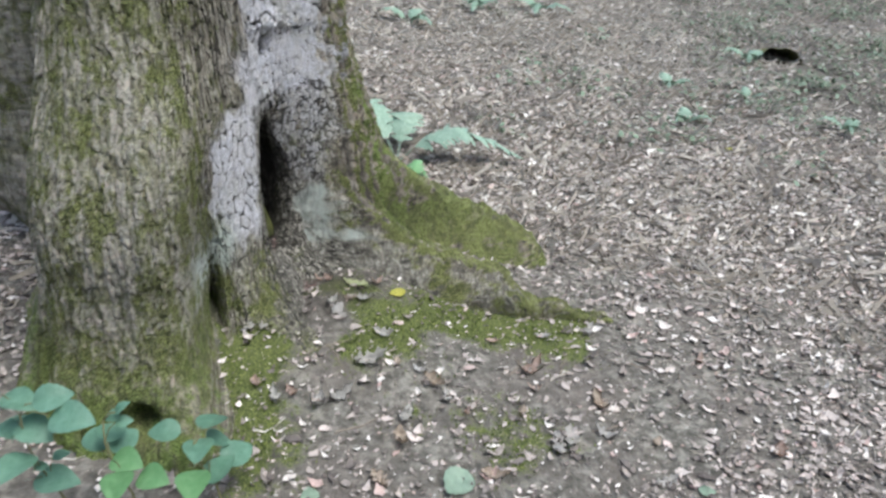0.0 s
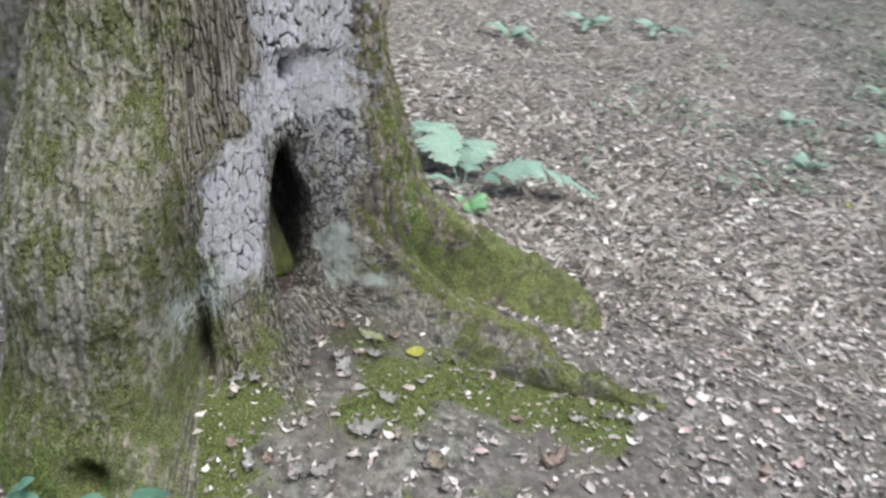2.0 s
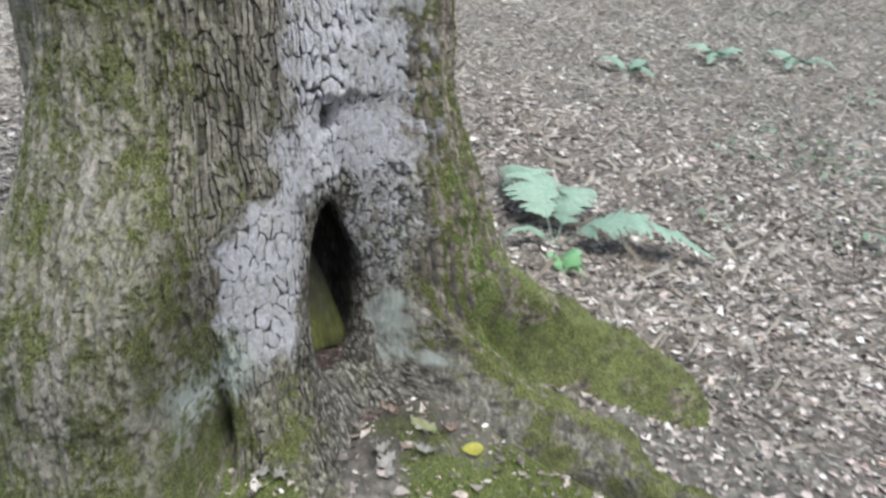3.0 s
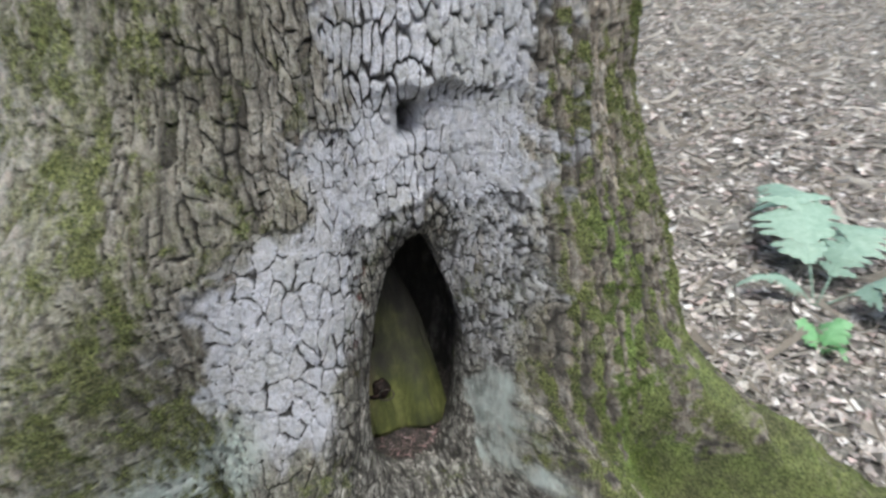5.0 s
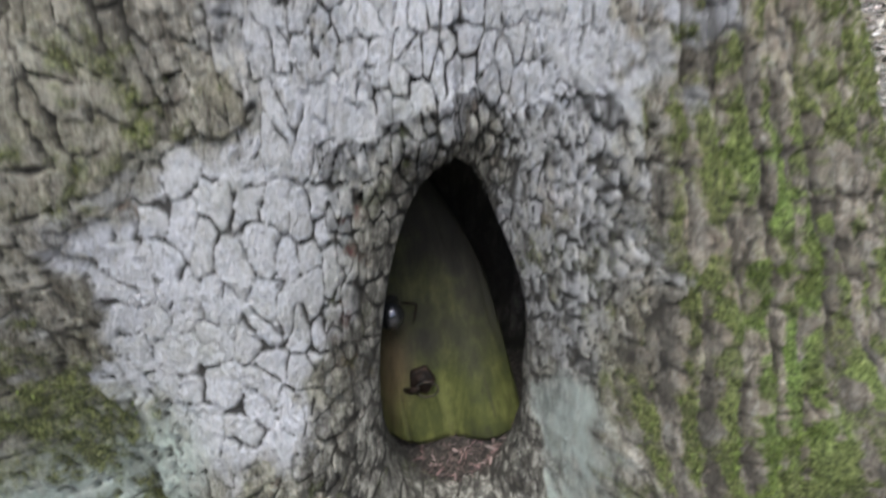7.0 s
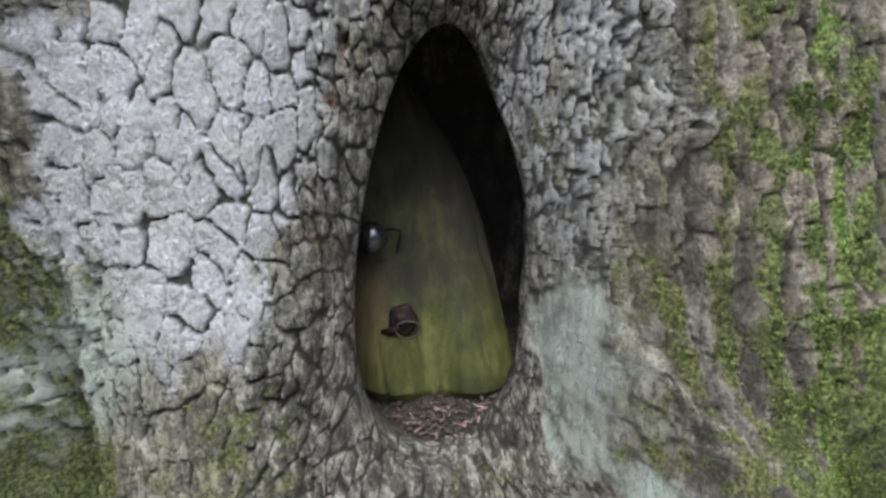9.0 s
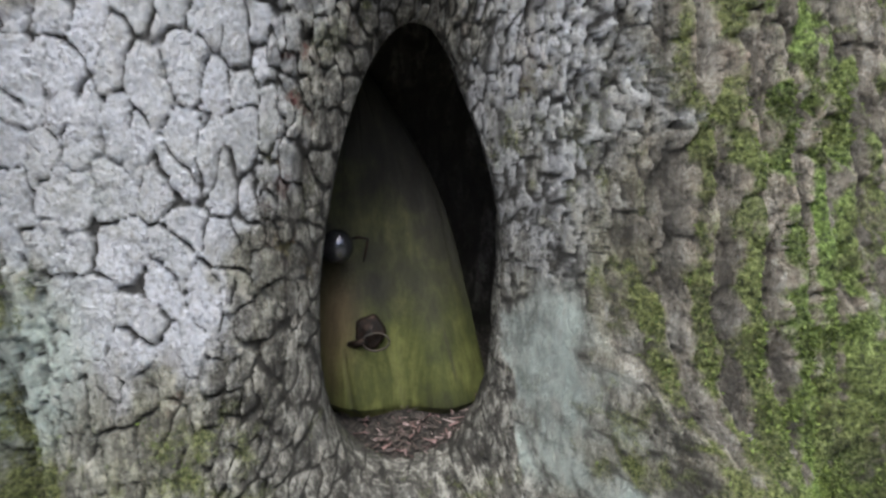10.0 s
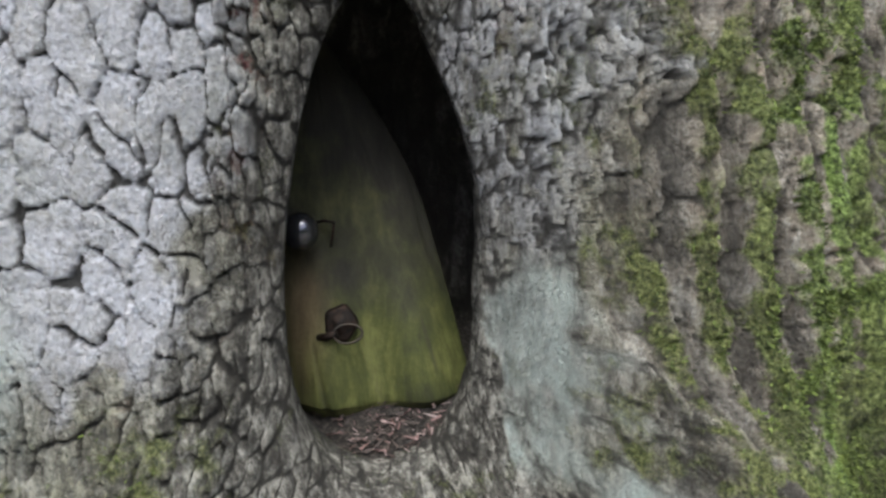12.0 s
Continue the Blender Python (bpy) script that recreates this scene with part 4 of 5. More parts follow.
# ---- leaves ----
def leaf_outline(kind, steps=9):
    """Half-widths along a leaf of length 1."""
    t = np.linspace(0, 1, steps)
    if kind == "oak":
        return t, 0.30 * np.sin(np.pi * t ** 0.8) ** 0.7 * (0.70 + 0.30 * np.cos(t * 24))
    if kind == "bramble":
        return t, 0.40 * np.sin(np.pi * t ** 0.72) ** 0.8 * (1 + 0.03 * np.cos(t * 60))
    return t, 0.33 * np.sin(np.pi * t ** 0.8) ** 0.8


def leaf_mesh(kind, length, curl, fold, rng, steps=15, sides=3):
    """A leaf that lies along x, its face up, curled along its length and folded at the midrib."""
    bm = bmesh.new()
    t, w = leaf_outline(kind, steps)
    rows = []
    for k in range(steps):
        row = []
        for j in range(-sides, sides + 1):
            f = j / sides
            y = w[k] * f * length
            bump = curl * length * ((t[k] - 0.45) ** 2 * 1.6) + fold * abs(y) + length * 0.04 * rng.normal() * (kind == "oak") + 0.006 * length * math.cos(t[k] * 40) * abs(f)
            row.append(bm.verts.new((t[k] * length, y, bump)))
        rows.append(row)
    for a, b in zip(rows, rows[1:]):
        for i in range(2 * sides):
            bm.faces.new((a[i], b[i], b[i + 1], a[i + 1]))
    tip = [bm.verts.new((-0.22 * length, 0.0, -0.02 * length)), bm.verts.new((0.0, 0.012 * length, 0.0)), bm.verts.new((0.0, -0.012 * length, 0.0))]
    bm.faces.new(tip)
    bmesh.ops.solidify(bm, geom=bm.faces[:], thickness=0.0006)
    bmesh.ops.recalc_face_normals(bm, faces=bm.faces[:])
    return bm


def basis(along, up):
    along, up = Vector(along).normalized(), Vector(up)
    side = up.cross(along).normalized()
    up = along.cross(side)
    return Matrix((along, side, up)).transposed().to_4x4()


def ground_up(x, y):
    h = 0.03
    dx = float(ground_height(x + h, y) - ground_height(x - h, y)) / (2 * h)
    dy = float(ground_height(x, y + h) - ground_height(x, y - h)) / (2 * h)
    return Vector((-dx, -dy, 1)).normalized()


LEAF_LOOKS = {
    "grey": (GREY, "oak", "pale grey dry oak leaf lying on the soil"),
    "tan": (TAN, "oak", "dry tan oak leaf lying on the soil"),
    "rust": (RUST, "oak", "curled rust-brown dead leaf lying on the soil"),
    "lime": (OLIVE, "oak", "dull olive-green fallen leaf lying on the moss"),
    "yellow": (YELLOW, "plain", "bright yellow fallen leaf lying on the moss"),
    "green": (PALE_GREEN, "bramble", "pale green fallen leaf lying on the soil"),
}
FALLEN = [
    (-0.51, 1.73, "grey", 7), (-0.46, 1.75, "grey", 6), (-0.25, 1.99, "lime", 8), (-0.19, 2.0, "rust", 4), (-0.22, 1.93, "grey", 6), (-0.26, 1.92, "tan", 4),
    (-0.13, 1.97, "yellow", 5), (-0.29, 1.87, "grey", 6), (-0.16, 1.82, "grey", 6), (-0.19, 1.72, "grey", 9), (-0.12, 1.73, "tan", 4), (-0.06, 1.72, "grey", 4),
    (-0.02, 1.69, "tan", 8), (-0.25, 1.58, "grey", 7), (-0.4, 1.54, "grey", 6), (-0.36, 1.56, "rust", 5), (-0.45, 1.57, "rust", 5), (-0.3, 1.54, "grey", 6),
    (-0.09, 1.56, "grey", 7), (-0.1, 1.47, "tan", 7), (0.01, 1.64, "grey", 5), (0.06, 1.6, "rust", 3), (0.24, 1.8, "rust", 8), (0.24, 1.71, "rust", 4),
    (0.2, 1.62, "tan", 4), (0.41, 1.68, "tan", 8), (0.41, 1.57, "grey", 7), (0.53, 1.56, "tan", 4), (0.75, 1.94, "rust", 5), (0.97, 1.9, "grey", 4),
]
FALLEN_TOO = [
    (0.84, 1.56, "rust", 7), (0.12, 1.4, "tan", 7), (-0.14, 1.35, "tan", 7), (0.03, 1.36, "green", 9), (-0.28, 1.28, "green", 5), (0.61, 1.41, "green", 4),
    (0.28, 1.52, "grey", 9), (0.31, 1.54, "grey", 8), (0.14, 1.91, "rust", 4), (0.11, 2.07, "tan", 3), (0.52, 1.43, "grey", 6), (0.29, 1.96, "grey", 5), (0.43, 2.01, "grey", 6),
    (0.91, 2.5, "grey", 5), (1.03, 2.66, "tan", 5), (0.91, 2.59, "grey", 4), (1.48, 3.86, "yellow", 6), (-0.27, 1.85, "grey", 5), (-0.31, 1.89, "grey", 5), (-0.33, 2.02, "rust", 4), (-0.36, 2.05, "rust", 4),
]


def build_fallen_leaves():
    rng = np.random.default_rng(11)
    for x, y, look_of, cm in FALLEN + FALLEN_TOO:
        material, shape, label = LEAF_LOOKS[look_of]
        curled = rng.uniform(0.5, 1.5) if look_of == "rust" else rng.uniform(0.25, 1.1)
        flat = look_of in ("green", "lime", "yellow")
        bm = leaf_mesh(shape, cm / 100, 0.2 if flat else curled, 0.15 if flat else rng.uniform(-0.1, 0.7), rng)
        me = bpy.data.meshes.new("fallen_leaf")
        bm.to_mesh(me)
        bm.free()
        me.materials.append(material)
        for face in me.polygons:
            face.use_smooth = True
        ob = tagged(new("fallen_leaf", me), label, "leaf", "fallen leaves round the tree")
        a = rng.uniform(0, 2 * math.pi)
        up = ground_up(x, y) + Vector(rng.normal(0, 0.12, 3))
        m = basis((math.cos(a), math.sin(a), 0), up)
        m.translation = Vector((x, y, float(ground_height(x, y)) + 0.006)) - m.to_3x3() @ Vector((cm / 200, 0, 0))
        ob.matrix_world = m


build_fallen_leaves()


# ---- twigs ----
TWIGS = [
    [(-0.35, 1.7), (-0.3, 1.74), (-0.24, 1.78)], [(-0.3, 1.74), (-0.27, 1.7), (-0.25, 1.67)], [(-0.25, 1.47), (-0.19, 1.5), (-0.14, 1.55)],
    [(0.37, 1.58), (0.43, 1.6), (0.49, 1.64)], [(0.54, 2.65), (0.63, 2.63), (0.72, 2.6)], [(0.18, 1.77), (0.2, 1.8), (0.21, 1.84)], [(0.32, 1.79), (0.33, 1.84), (0.35, 1.88)],
    [(0.36, 3.29), (0.43, 3.2), (0.49, 3.15)], [(0.52, 1.87), (0.58, 1.87), (0.63, 1.84)], [(0.04, 3.21), (0.2, 3.1), (0.34, 2.96)], [(0.23, 4.82), (0.5, 5.25), (0.71, 5.62)], [(2.43, 6.26), (2.37, 6.0), (2.33, 5.7)],
]


def build_twigs():
    rng = np.random.default_rng(13)
    for line in TWIGS:
        thick = 0.0022 if line[0][1] < 2.4 else 0.006
        bm = bmesh.new()
        pts = []
        for (xa, ya), (xb, yb) in zip(line, line[1:]):
            for k in range(4):
                f = k / 4
                x, y = xa + (xb - xa) * f + rng.normal(0, 0.002), ya + (yb - ya) * f + rng.normal(0, 0.002)
                pts.append((x, y, float(ground_height(x, y)) + thick * 0.9))
        x, y = line[-1]
        pts.append((x, y, float(ground_height(x, y)) + thick))
        tube(bm, pts, np.linspace(thick * 1.3, thick * 0.5, len(pts)), 6)
        me = bpy.data.meshes.new("twig")
        bm.to_mesh(me)
        bm.free()
        me.materials.append(TWIG)
        tagged(new("twig", me), "thin dry grey-brown twig lying on the soil", "twig", "twigs on the ground")


build_twigs()


# ---- bramble ----
BRAMBLES = {
    "bramble with broad green leaves at the foot of the tree": [(-0.46, 1.19, -0.06), (-0.47, 1.28, 0.11), (-0.54, 1.2, 0.14), (-0.48, 1.2, 0.1), (-0.43, 1.28, 0.03), (-0.47, 1.3, 0.05), (-0.46, 1.1, 0.1), (-0.45, 1.22, 0.04)],
    "small bramble sprig with light green leaves": [(-0.6, 1.13, -0.06), (-0.57, 1.1, 0.15), (-0.52, 1.08, 0.13), (-0.57, 1.05, 0.14), (-0.57, 1.12, 0.25), (-0.59, 1.12, 0.23), (-0.57, 1.12, 0.22), (-0.61, 1.15, 0.18), (-0.59, 1.15, 0.16), (-0.65, 1.17, 0.15)],
    "bramble shoot with broad blue-green leaves on the mossy soil": [(-0.7, 1.1, -0.05), (-0.7, 1.05, 0.31), (-0.65, 1.06, 0.31), (-0.61, 1.03, 0.29), (-0.68, 1.04, 0.26), (-0.73, 1.07, 0.25), (-0.7, 1.0, 0.22), (-0.69, 1.05, 0.18), (-0.67, 1.08, 0.18), (-0.67, 1.05, 0.15)],
}
SMALL_SPRIG = {(-0.57, 1.12, 0.25), (-0.59, 1.12, 0.23), (-0.57, 1.12, 0.22), (-0.67, 1.08, 0.18), (-0.69, 1.05, 0.18)}


def build_brambles():
    rng = np.random.default_rng(17)
    for label, places in BRAMBLES.items():
        root, leaves = Vector(places[0]), [Vector(p) + Vector((0.012, 0, 0.017)) for p in places[1:]]
        root.z = float(ground_height(root.x, root.y)) - 0.01
        plant = tagged(new("bramble"), label, "bramble", "brambles at the tree")
        top = sum(leaves, Vector()) / len(leaves)
        top.z = max(p.z for p in leaves) - 0.02
        spine = [root.lerp(top, f) + Vector((0.02 * math.sin(f * 5), 0.015 * math.cos(f * 4), 0)) for f in np.linspace(0, 1, 8)]
        bm = bmesh.new()
        tube(bm, spine, np.linspace(0.0028, 0.0014, 8), 7)
        part("stem", bm, STALK, plant, "thin brown-green stem")
        for k, p in enumerate(leaves):
            start = min(spine[1:], key=lambda q: (q - p).length + max(0, q.z - p.z) * 2)
            size = 0.030 if places[k + 1] in SMALL_SPRIG else rng.uniform(0.064, 0.080)
            away = Vector((p.x - start.x, p.y - start.y, 0))
            if away.length < 0.02:
                away = Vector((math.cos(k * 2.4), math.sin(k * 2.4), 0))
            away = away.normalized() + Vector((0.25 * rng.normal(), 0.25 * rng.normal(), 0.15 * rng.normal()))
            m = basis(away, Vector((0.10 + 0.18 * rng.normal(), -0.42 + 0.15 * rng.normal(), 1)))
            m.translation = p - m.to_3x3() @ Vector((size * 0.5, 0, 0))
            light = "light" in label and k < 3 or k == 5 and label.startswith("bramble with")
            ob = part("leaf", leaf_mesh("bramble", size, -0.25, 0.16, rng, 17, 3), LIME if light else BRAMBLE, plant)
            ob.matrix_world = m
            bm = bmesh.new()
            tube(bm, [start, (start + m.translation) / 2 + Vector((0, 0, 0.008)), m.translation], (0.0012, 0.001, 0.0009), 5)
            part("leaf_stalk", bm, STALK, plant)


build_brambles()


# ---- ferns ----
def frond_mesh(points, width, rng, pairs=22):
    """A fern frond: a stalk along the points with pairs of toothed leaflets."""
    bm = bmesh.new()
    points = [Vector(p) for p in points]
    spine = []
    for f in np.linspace(0, 1, pairs + 6):
        k = min(int(f * (len(points) - 1)), len(points) - 2)
        spine.append(points[k].lerp(points[k + 1], f * (len(points) - 1) - k))
    tube(bm, spine, np.linspace(0.0028, 0.0006, len(spine)), 5)
    for i in range(5, len(spine) - 1):
        f = (i - 5) / (len(spine) - 6)
        along = (spine[i + 1] - spine[i - 1]).normalized()
        side = along.cross(Vector((0, 0, 1))).normalized()
        reach = width * (1 - f) ** 0.8 * min(1, 0.55 + 3 * f) * rng.uniform(0.85, 1.1)
        for sign in (-1, 1):
            out = (side * sign + along * 0.45 + Vector((0, 0, rng.normal(-0.05, 0.12)))).normalized()
            wide = along * width * 0.17
            n = 6
            upper, lower = [], []
            for k in range(n + 1):
                g = k / n
                mid = spine[i] + out * reach * g + Vector((0, 0, -0.25 * reach * g * g))
                w = (1 - g) ** 0.7 * (1.0 if k % 2 else 0.55)
                upper.append(bm.verts.new(mid + wide * w + Vector((0, 0, 0.002))))
                lower.append(bm.verts.new(mid - wide * w))
            for k in range(n):
                bm.faces.new((upper[k], upper[k + 1], lower[k + 1], lower[k]))
    return bm


def build_fern(base, tips, width, label, material=None):
    rng = np.random.default_rng(int(abs(base[0]) * 100) + 3)
    fern = tagged(new("fern"), label, "fern", "ferns on the woodland floor")
    z = float(ground_height(*base))
    root = Vector((base[0], base[1], z - 0.005))
    for tip in tips:
        end = Vector((tip[0], tip[1], float(ground_height(tip[0], tip[1])) + tip[2]))
        reach = (end - root).length
        mid = root.lerp(end, 0.45) + Vector((0, 0, min(0.09 + 0.1 * reach, 0.32 * reach)))
        low = root.lerp(mid, 0.5) + Vector((0, 0, min(0.03, 0.08 * reach)))
        far = mid.lerp(end, 0.55) + Vector((0, 0, 0.02))
        part("frond", frond_mesh([root, low, mid, far, end], width * (end - root).length, rng), material or FERN, fern)
    return fern


build_fern((-0.20, 3.22), [(0.36, 3.33, 0.03), (-0.52, 3.68, 0.07), (-0.12, 3.62, 0.05), (-0.38, 3.12, 0.03)], 0.27, "green fern with spread fronds behind the mossy roots")
build_fern((-0.13, 3.04), [(-0.06, 3.0, 0.03), (-0.2, 3.06, 0.03), (-0.1, 3.14, 0.03)], 0.5, "bright lime-green fern sprout in the dead leaves", LIME)
for base, size in (((1.47, 5.0), 0.16), ((1.36, 4.25), 0.15), ((0.85, 7.0), 0.3), ((-0.25, 5.95), 0.25), ((2.36, 4.4), 0.17), ((0.3, 6.8), 0.3), ((2.35, 6.0), 0.22), ((1.95, 4.9), 0.12)):
    spin = base[0] * 3
    build_fern(base, [(base[0] + size * math.cos(spin + a), base[1] + size * math.sin(spin + a), 0.04) for a in (0, 1.9, 3.6)], 0.34, "small green fern sprig among the dead leaves")


# ---- the dark burrow mouth on the open side ----
def build_burrow():
    burrow = tagged(new("burrow"), "dark animal burrow mouth under a mossy bank", "burrow")
    x0, y0 = 2.62, 6.2
    z0 = float(ground_height(x0, y0))
    a, b = np.meshgrid(np.linspace(0, math.pi, 40), np.linspace(0, 1, 22), indexing="ij")
    for name, scale, lift, material in (("bank", 1.0, 0.0, SOIL), ("mouth", 0.26, 0.012, None)):
        bump = 1 + 0.12 * layers(np.cos(a) * 3, b * 3, 0 * a + 2, 171, 3)
        x = x0 + 0.21 * scale * np.cos(a) * (1 - 0.35 * b) * bump
        y = y0 + (0.45 * b - 0.10 if name == "bank" else -0.106 + 0.05 * b)
        z = z0 - 0.03 + 0.14 * scale * np.sin(a) * (1 - 0.6 * b) * bump + lift
        # the mouth is a flat sheet, coloured dark for the shade in the hole
        if name == "mouth":
            x = x0 + 0.30 * scale * np.cos(a) * (1 - b)
            z = z0 - 0.03 + 0.17 * scale * np.sin(a) * (1 - b)
            y = y0 - 0.11 + 0 * b
        dark = Mat("burrow_shade", 1.0).done((0.05, 0.043, 0.034)) if material is None else material
        me = mesh_from(name, np.stack([x, y, z], -1).reshape(-1, 3), quads(40, 22), dark, True, {"moss": 0.6 * np.ones(a.shape), "mould_shade": 0 * a})
        ob = new(name, me)
        ob.parent = burrow


build_burrow()


# ---- leaf litter ----
def scatter(n, low, high, power, rng, bareness=0.91):
    """Places on the ground in front of and beside the tree, thicker near it."""
    r = (low ** power + rng.uniform(0, 1, n) * (high ** power - low ** power)) ** (1 / power)
    a = rng.uniform(radians(-62), radians(62), n)
    x, y = 0.15 + r * np.sin(a), 0.75 + r * np.cos(a)
    turn = np.degrees(np.arctan2(y - TREE[1], x - TREE[0]))
    far = np.hypot(x - TREE[0], y - TREE[1])
    keep = far > trunk_radius(turn, ground_height(x, y) + 0.02) - 0.03
    # bare trodden soil before the tree
    bare = np.exp(-(((x - 0.15) / 0.62) ** 2 + ((y - 1.65) / 0.50) ** 2) * 0.9) + np.exp(-(((x + 0.3) / 0.4) ** 2 + ((y - 1.6) / 0.45) ** 2)) + np.exp(-(((x + 0.6) / 0.4) ** 2 + ((y - 1.2) / 0.3) ** 2))
    keep &= rng.uniform(0, 1, n) > np.clip(bare * 1.05 + 0.35 * layers(x * 3, y * 3, 0 * x, 181, 2), 0.0, bareness) * (far < 2.2)
    return x[keep], y[keep]


def litter(name, label, n, low, high, power, sizes, steps, material, seed, slim=0.30, rise=0.24, thin=0.0):
    rng = np.random.default_rng(seed)
    x, y = scatter(n, low, high, power, rng, 0.5 if sizes[1] < 0.02 else 0.88)
    stay = rng.uniform(0, 1, len(x)) > thin * undergrowth_shade(x, y)
    x, y = x[stay], y[stay]
    n = len(x)
    size = rng.uniform(*sizes, n) * rng.choice([0.5, 0.75, 1.0, 1.15], n)
    a, curl, twist = rng.uniform(0, 2 * np.pi, n), rng.uniform(-0.6, 1.8, n), rng.normal(0, rise, n)
    t = np.linspace(-0.5, 0.5, steps)
    wide = slim * np.sqrt(np.clip(1 - (2 * t) ** 2 * 0.96, 0, 1)) * (0.75 + 0.25 * np.cos(t * 19))
    verts = np.zeros((n, steps, 3, 3))
    for j, f in enumerate((-1, 0, 1)):
        lx = t[None, :] * size[:, None] + 0 * wide
        ly = f * wide[None, :] * size[:, None] * rng.uniform(0.45, 1.35, (n, steps)) + rng.normal(0, 0.13 * slim, (n, 1)) * size[:, None]
        lz = curl[:, None] * size[:, None] * t[None, :] ** 2 + (0.25 * size * rng.uniform(-0.3, 1, n))[:, None] * abs(f) * wide[None, :] * 2 + twist[:, None] * ly + rng.normal(0, 0.02, (n, steps)) * size[:, None]
        lz = lz + (rng.normal(0, rise * 0.6, n))[:, None] * lx
        verts[:, :, j, 0] = x[:, None] + lx * np.cos(a)[:, None] - ly * np.sin(a)[:, None]
        verts[:, :, j, 1] = y[:, None] + lx * np.sin(a)[:, None] + ly * np.cos(a)[:, None]
        verts[:, :, j, 2] = lz
    verts[..., 2] += (ground_height(x, y) + rng.uniform(0.0, 0.010, n) - verts[..., 2].mean((1, 2)) * 0.4)[:, None, None]
    base = (np.arange(n) * steps * 3)[:, None, None]
    faces = (base + quads(steps, 3)[None]).reshape(-1, 4)
    ob = new(name, mesh_from(name, verts.reshape(-1, 3), faces, material, False))
    return tagged(ob, label, "leaf litter", kind="stuff")


litter("leaf_litter", "brown and tan dead leaves covering the woodland floor", 38000, 0.35, 4.4, 1.05, (0.012, 0.042), 5, DRY, 23)
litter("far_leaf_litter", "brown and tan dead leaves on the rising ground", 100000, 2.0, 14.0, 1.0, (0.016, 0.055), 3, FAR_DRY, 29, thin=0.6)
litter("leaf_crumbs", "small crumbs of dead leaves and bark on the soil", 44000, 0.3, 5.0, 1.2, (0.006, 0.018), 3, DRY, 31)
litter("twig_litter", "short broken twigs and stems strewn on the soil", 2600, 0.35, 2.6, 1.6, (0.025, 0.085), 4, STRAW, 71, 0.035, 0.2)
litter("dead_stalks", "thin dry stalks and bracken bits on the ground", 42000, 1.7, 13.0, 1.25, (0.05, 0.24), 4, STRAW, 37, 0.020, 0.12, 0.7)


# ---- low plants on the soil painted shade-dark ----
def build_undergrowth():
    rng = np.random.default_rng(67)
    cx, cy = rng.uniform(0.2, 6.5, 900), 3.6 + 8 * rng.uniform(0, 1, 900) ** 1.3
    keep = rng.uniform(0, 1, 900) < 0.10 + 0.75 * undergrowth_shade(cx, cy)
    cx, cy = np.repeat(cx[keep], 34), np.repeat(cy[keep], 34)
    n = len(cx)
    x, y = cx + rng.normal(0, 0.10, n), cy + rng.normal(0, 0.10, n)
    z = ground_height(x, y) + rng.uniform(0.01, 0.09, n)
    size, a = rng.uniform(0.018, 0.045, n), rng.uniform(0, 2 * np.pi, n)
    tilt = rng.normal(0, 0.35, (n, 2))
    verts = np.zeros((n, 6, 3))
    for k, (lx, ly) in enumerate(((-0.5, 0.0), (-0.2, -0.3), (0.25, -0.24), (0.55, 0.0), (0.25, 0.24), (-0.2, 0.3))):
        verts[:, k, 0] = x + size * (lx * np.cos(a) - ly * np.sin(a))
        verts[:, k, 1] = y + size * (lx * np.sin(a) + ly * np.cos(a))
        verts[:, k, 2] = z + size * (tilt[:, 0] * lx + tilt[:, 1] * ly + 0.3 * abs(ly))
    faces = (np.arange(n)[:, None, None] * 6 + np.array([[0, 1, 5], [1, 2, 5], [5, 2, 4], [2, 3, 4]])[None]).reshape(-1, 3)
    green = litter_material("low_leaves", (0.0, (0.09, 0.12, 0.075)), (0.5, (0.15, 0.20, 0.13)), (0.85, (0.22, 0.31, 0.22)), (1.0, (0.30, 0.40, 0.30)))
    tagged(new("undergrowth", mesh_from("undergrowth", verts.reshape(-1, 3), faces, green, False)), "low dull green leaves of woodland plants on shade-darkened soil", "undergrowth", kind="stuff")


build_undergrowth()


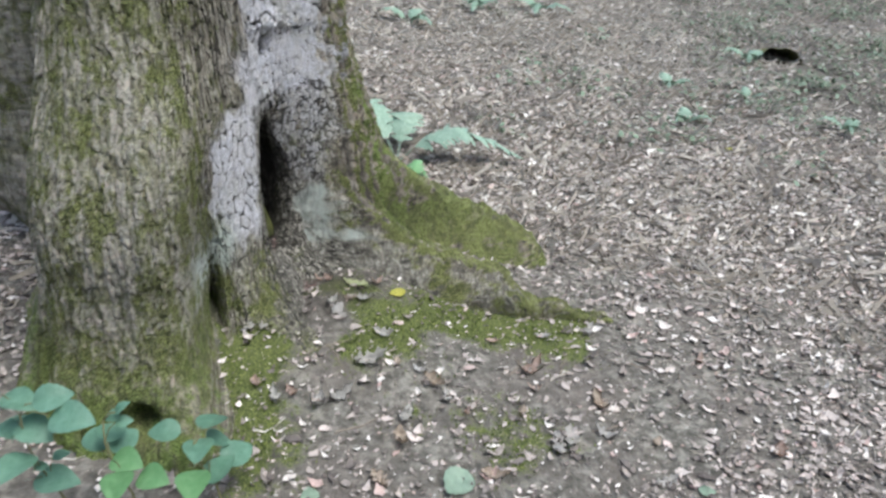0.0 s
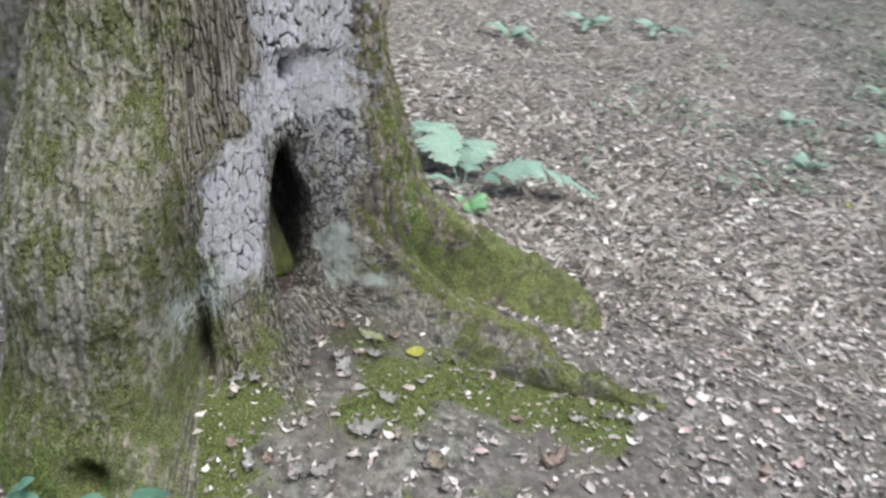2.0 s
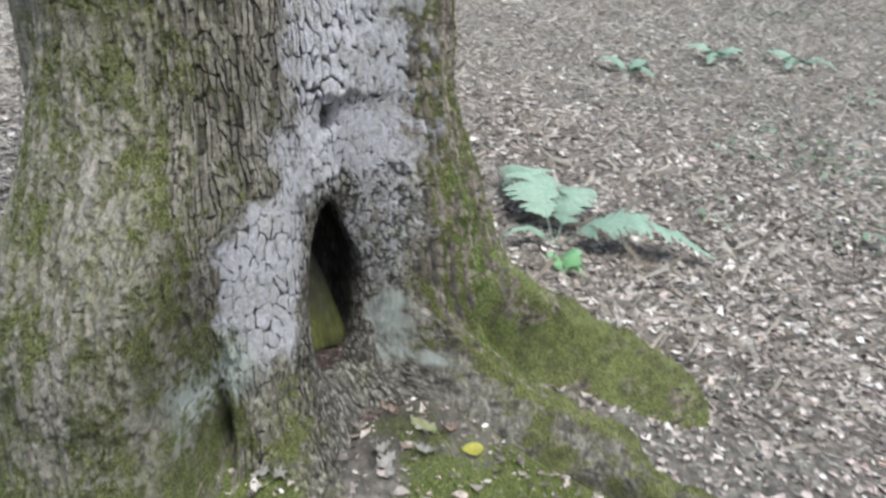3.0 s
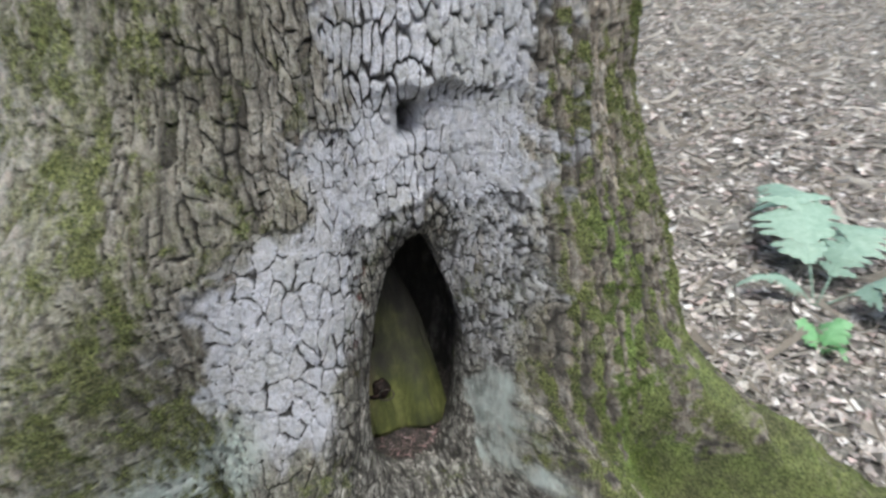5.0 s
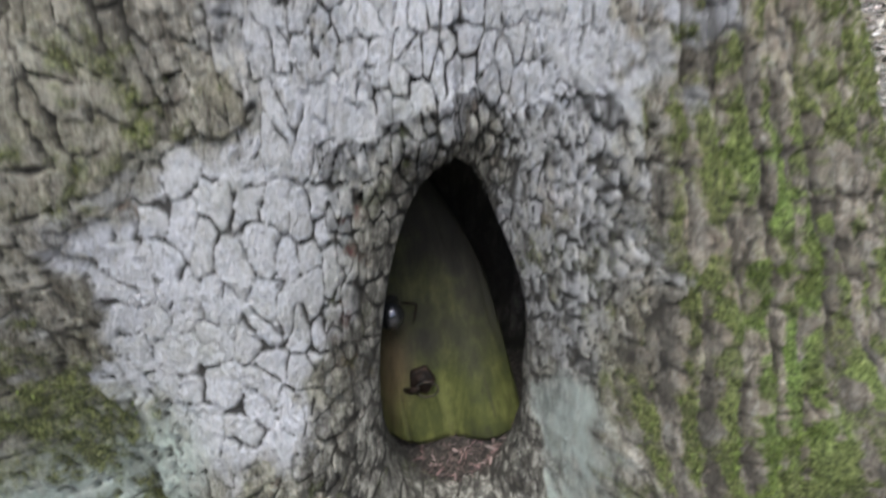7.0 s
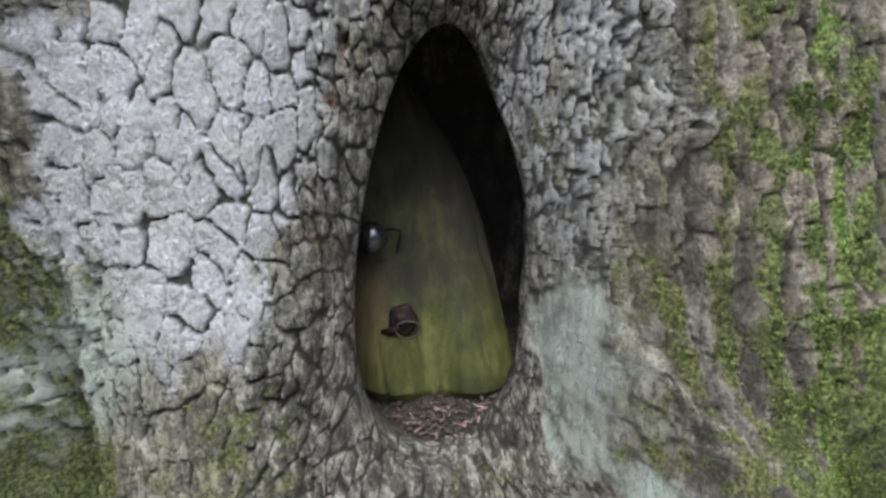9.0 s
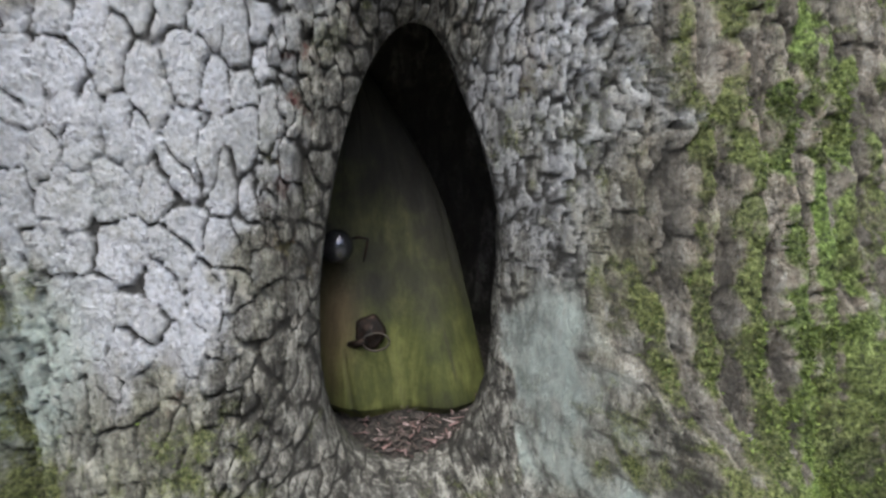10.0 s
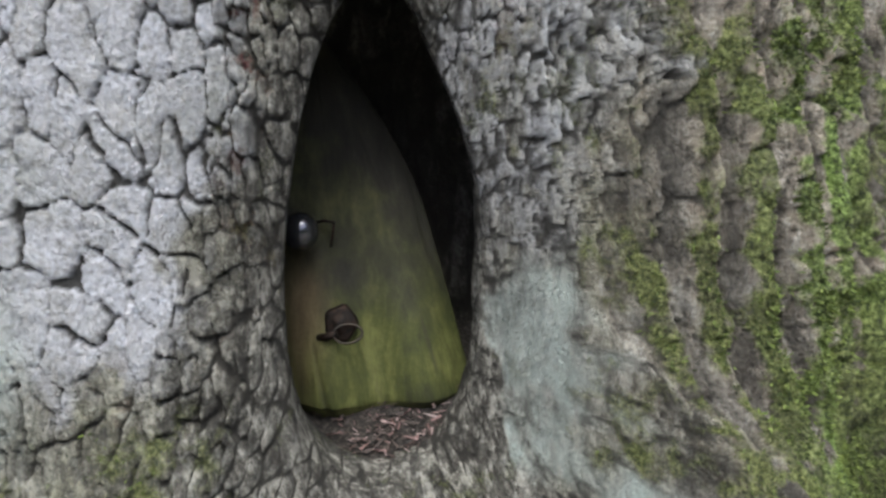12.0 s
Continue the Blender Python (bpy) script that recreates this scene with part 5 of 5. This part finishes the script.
# ---- debris in the hollow ----
def build_hollow_debris():
    rng = np.random.default_rng(41)
    n = 1500
    off, u = rng.uniform(-0.105, 0.075, n), rng.normal(-0.005, 0.042, n)
    x, y = FACE[0] + off * OUT[0] + u * ALONG[0], FACE[1] + off * OUT[1] + u * ALONG[1]
    z = ground_height(x, y) + 0.003
    a, size = rng.uniform(0, 2 * np.pi, n), rng.choice([0.6, 1.0, 1.8], n) * rng.uniform(0.003, 0.010, n)
    verts = np.zeros((n, 4, 3))
    for k, (lx, ly) in enumerate(((-0.5, -0.07), (0.5, -0.05), (0.5, 0.05), (-0.5, 0.07))):
        verts[:, k, 0] = x + size * (lx * np.cos(a) - ly * np.sin(a))
        verts[:, k, 1] = y + size * (lx * np.sin(a) + ly * np.cos(a))
        verts[:, k, 2] = z + rng.normal(0, 0.3, n) * size * 0.3 + 0.002
    faces = np.arange(n * 4).reshape(n, 4)
    red = litter_material("reddish_crumbs", (0.0, (0.05, 0.04, 0.036)), (0.5, (0.12, 0.085, 0.075)), (0.8, (0.27, 0.16, 0.15)), (1.0, (0.50, 0.40, 0.38)))
    tagged(new("hollow_debris", mesh_from("hollow_debris", verts.reshape(-1, 3), faces, red, False)), "reddish-brown crumbs and needles on the floor of the hollow", "debris", kind="stuff")
    bm = bmesh.new()
    tube(bm, [(-0.470, 2.055, 0.143), (-0.478, 2.061, 0.150), (-0.487, 2.068, 0.160)], (0.003, 0.0035, 0.002), 7)
    me = bpy.data.meshes.new("bark_chip")
    bm.to_mesh(me)
    bm.free()
    me.materials.append(TAN)
    tagged(new("bark_chip", me), "pale splinter of wood lying in the hollow", "wood chip")


build_hollow_debris()


# ---- moss on the ground ----
def build_ground_moss():
    rng = np.random.default_rng(43)
    n = 60000
    x, y = rng.uniform(-0.9, 0.75, n), rng.uniform(1.0, 2.75, n)
    r, turn = np.hypot(x - TREE[0], y - TREE[1]), np.degrees(np.arctan2(y - TREE[1], x - TREE[0]))
    want = moss_cover(x, y) * np.clip(0.55 + 1.2 * layers(x * 22, y * 22, 0 * x, 25, 2), 0, 1)
    keep = (rng.uniform(0, 1, n) < want) & (r > trunk_radius(turn, ground_height(x, y) + 0.01)) & (r > 0.45)
    x, y = x[keep], y[keep]
    places = np.stack([x, y, ground_height(x, y) - 0.001], -1)
    up = np.tile([0.0, 0.0, 1.0], (len(x), 1))
    me = blades(places, up, rng.uniform(0.006, 0.014, len(x)), rng.uniform(0.0011, 0.0022, len(x)), rng, "ground_moss", MOSS)
    tagged(new("ground_moss", me), "low green moss growing over the soil by the roots", "moss", kind="stuff")


build_ground_moss()


# ---- unseen wood added all round, to block low sky light ----
def build_sky_screen():
    """Unseen trunks and dense leafage, added to ring the clearing far behind the rest and block low sky light."""
    rng = np.random.default_rng(61)
    bm = bmesh.new()
    for k in range(46):
        a, r = 2 * math.pi * (k + rng.uniform(-0.3, 0.3)) / 46, rng.uniform(19, 27)
        x, y = r * math.sin(a), 2 + r * math.cos(a)
        z, wide = float(ground_height(x, y)), rng.uniform(0.14, 0.34)
        tube(bm, [(x, y, z - 0.3), (x + rng.normal(0, 0.1), y, z + 3), (x + rng.normal(0, 0.4), y + rng.normal(0, 0.3), z + 8), (x + rng.normal(0, 0.8), y, z + 14)], (wide * 1.4, wide, wide * 0.8, wide * 0.3), 9)
    me = bpy.data.meshes.new("far_trunks")
    bm.to_mesh(me)
    bm.free()
    me.materials.append(TWIG)
    tagged(new("far_trunks", me), "unseen grey-brown trunks added all round to block low sky light", "trees", kind="stuff")
    n = 30000
    a, r = rng.uniform(0, 2 * np.pi, n), rng.uniform(18, 28, n)
    x, y = r * np.sin(a), 2 + r * np.cos(a)
    z = ground_height(x, y) + 9 * rng.uniform(0, 1, n) ** 0.8 + 0.2
    size = rng.uniform(0.2, 0.55, n)
    corners = np.stack([x, y, z], -1)[:, None, :] + rng.normal(0, 1, (n, 4, 3)) * size[:, None, None] * 0.7
    green = litter_material("far_leafage", (0.0, (0.03, 0.05, 0.02)), (0.5, (0.06, 0.09, 0.035)), (1.0, (0.10, 0.14, 0.05)))
    faces = (np.arange(n)[:, None, None] * 4 + np.array([[0, 1, 2], [1, 3, 2]])[None]).reshape(-1, 3)
    tagged(new("far_leafage", mesh_from("far_leafage", corners.reshape(-1, 3), faces, green, False)), "unseen dark green leafage added all round to block low sky light", "leafage", kind="stuff")


build_sky_screen()
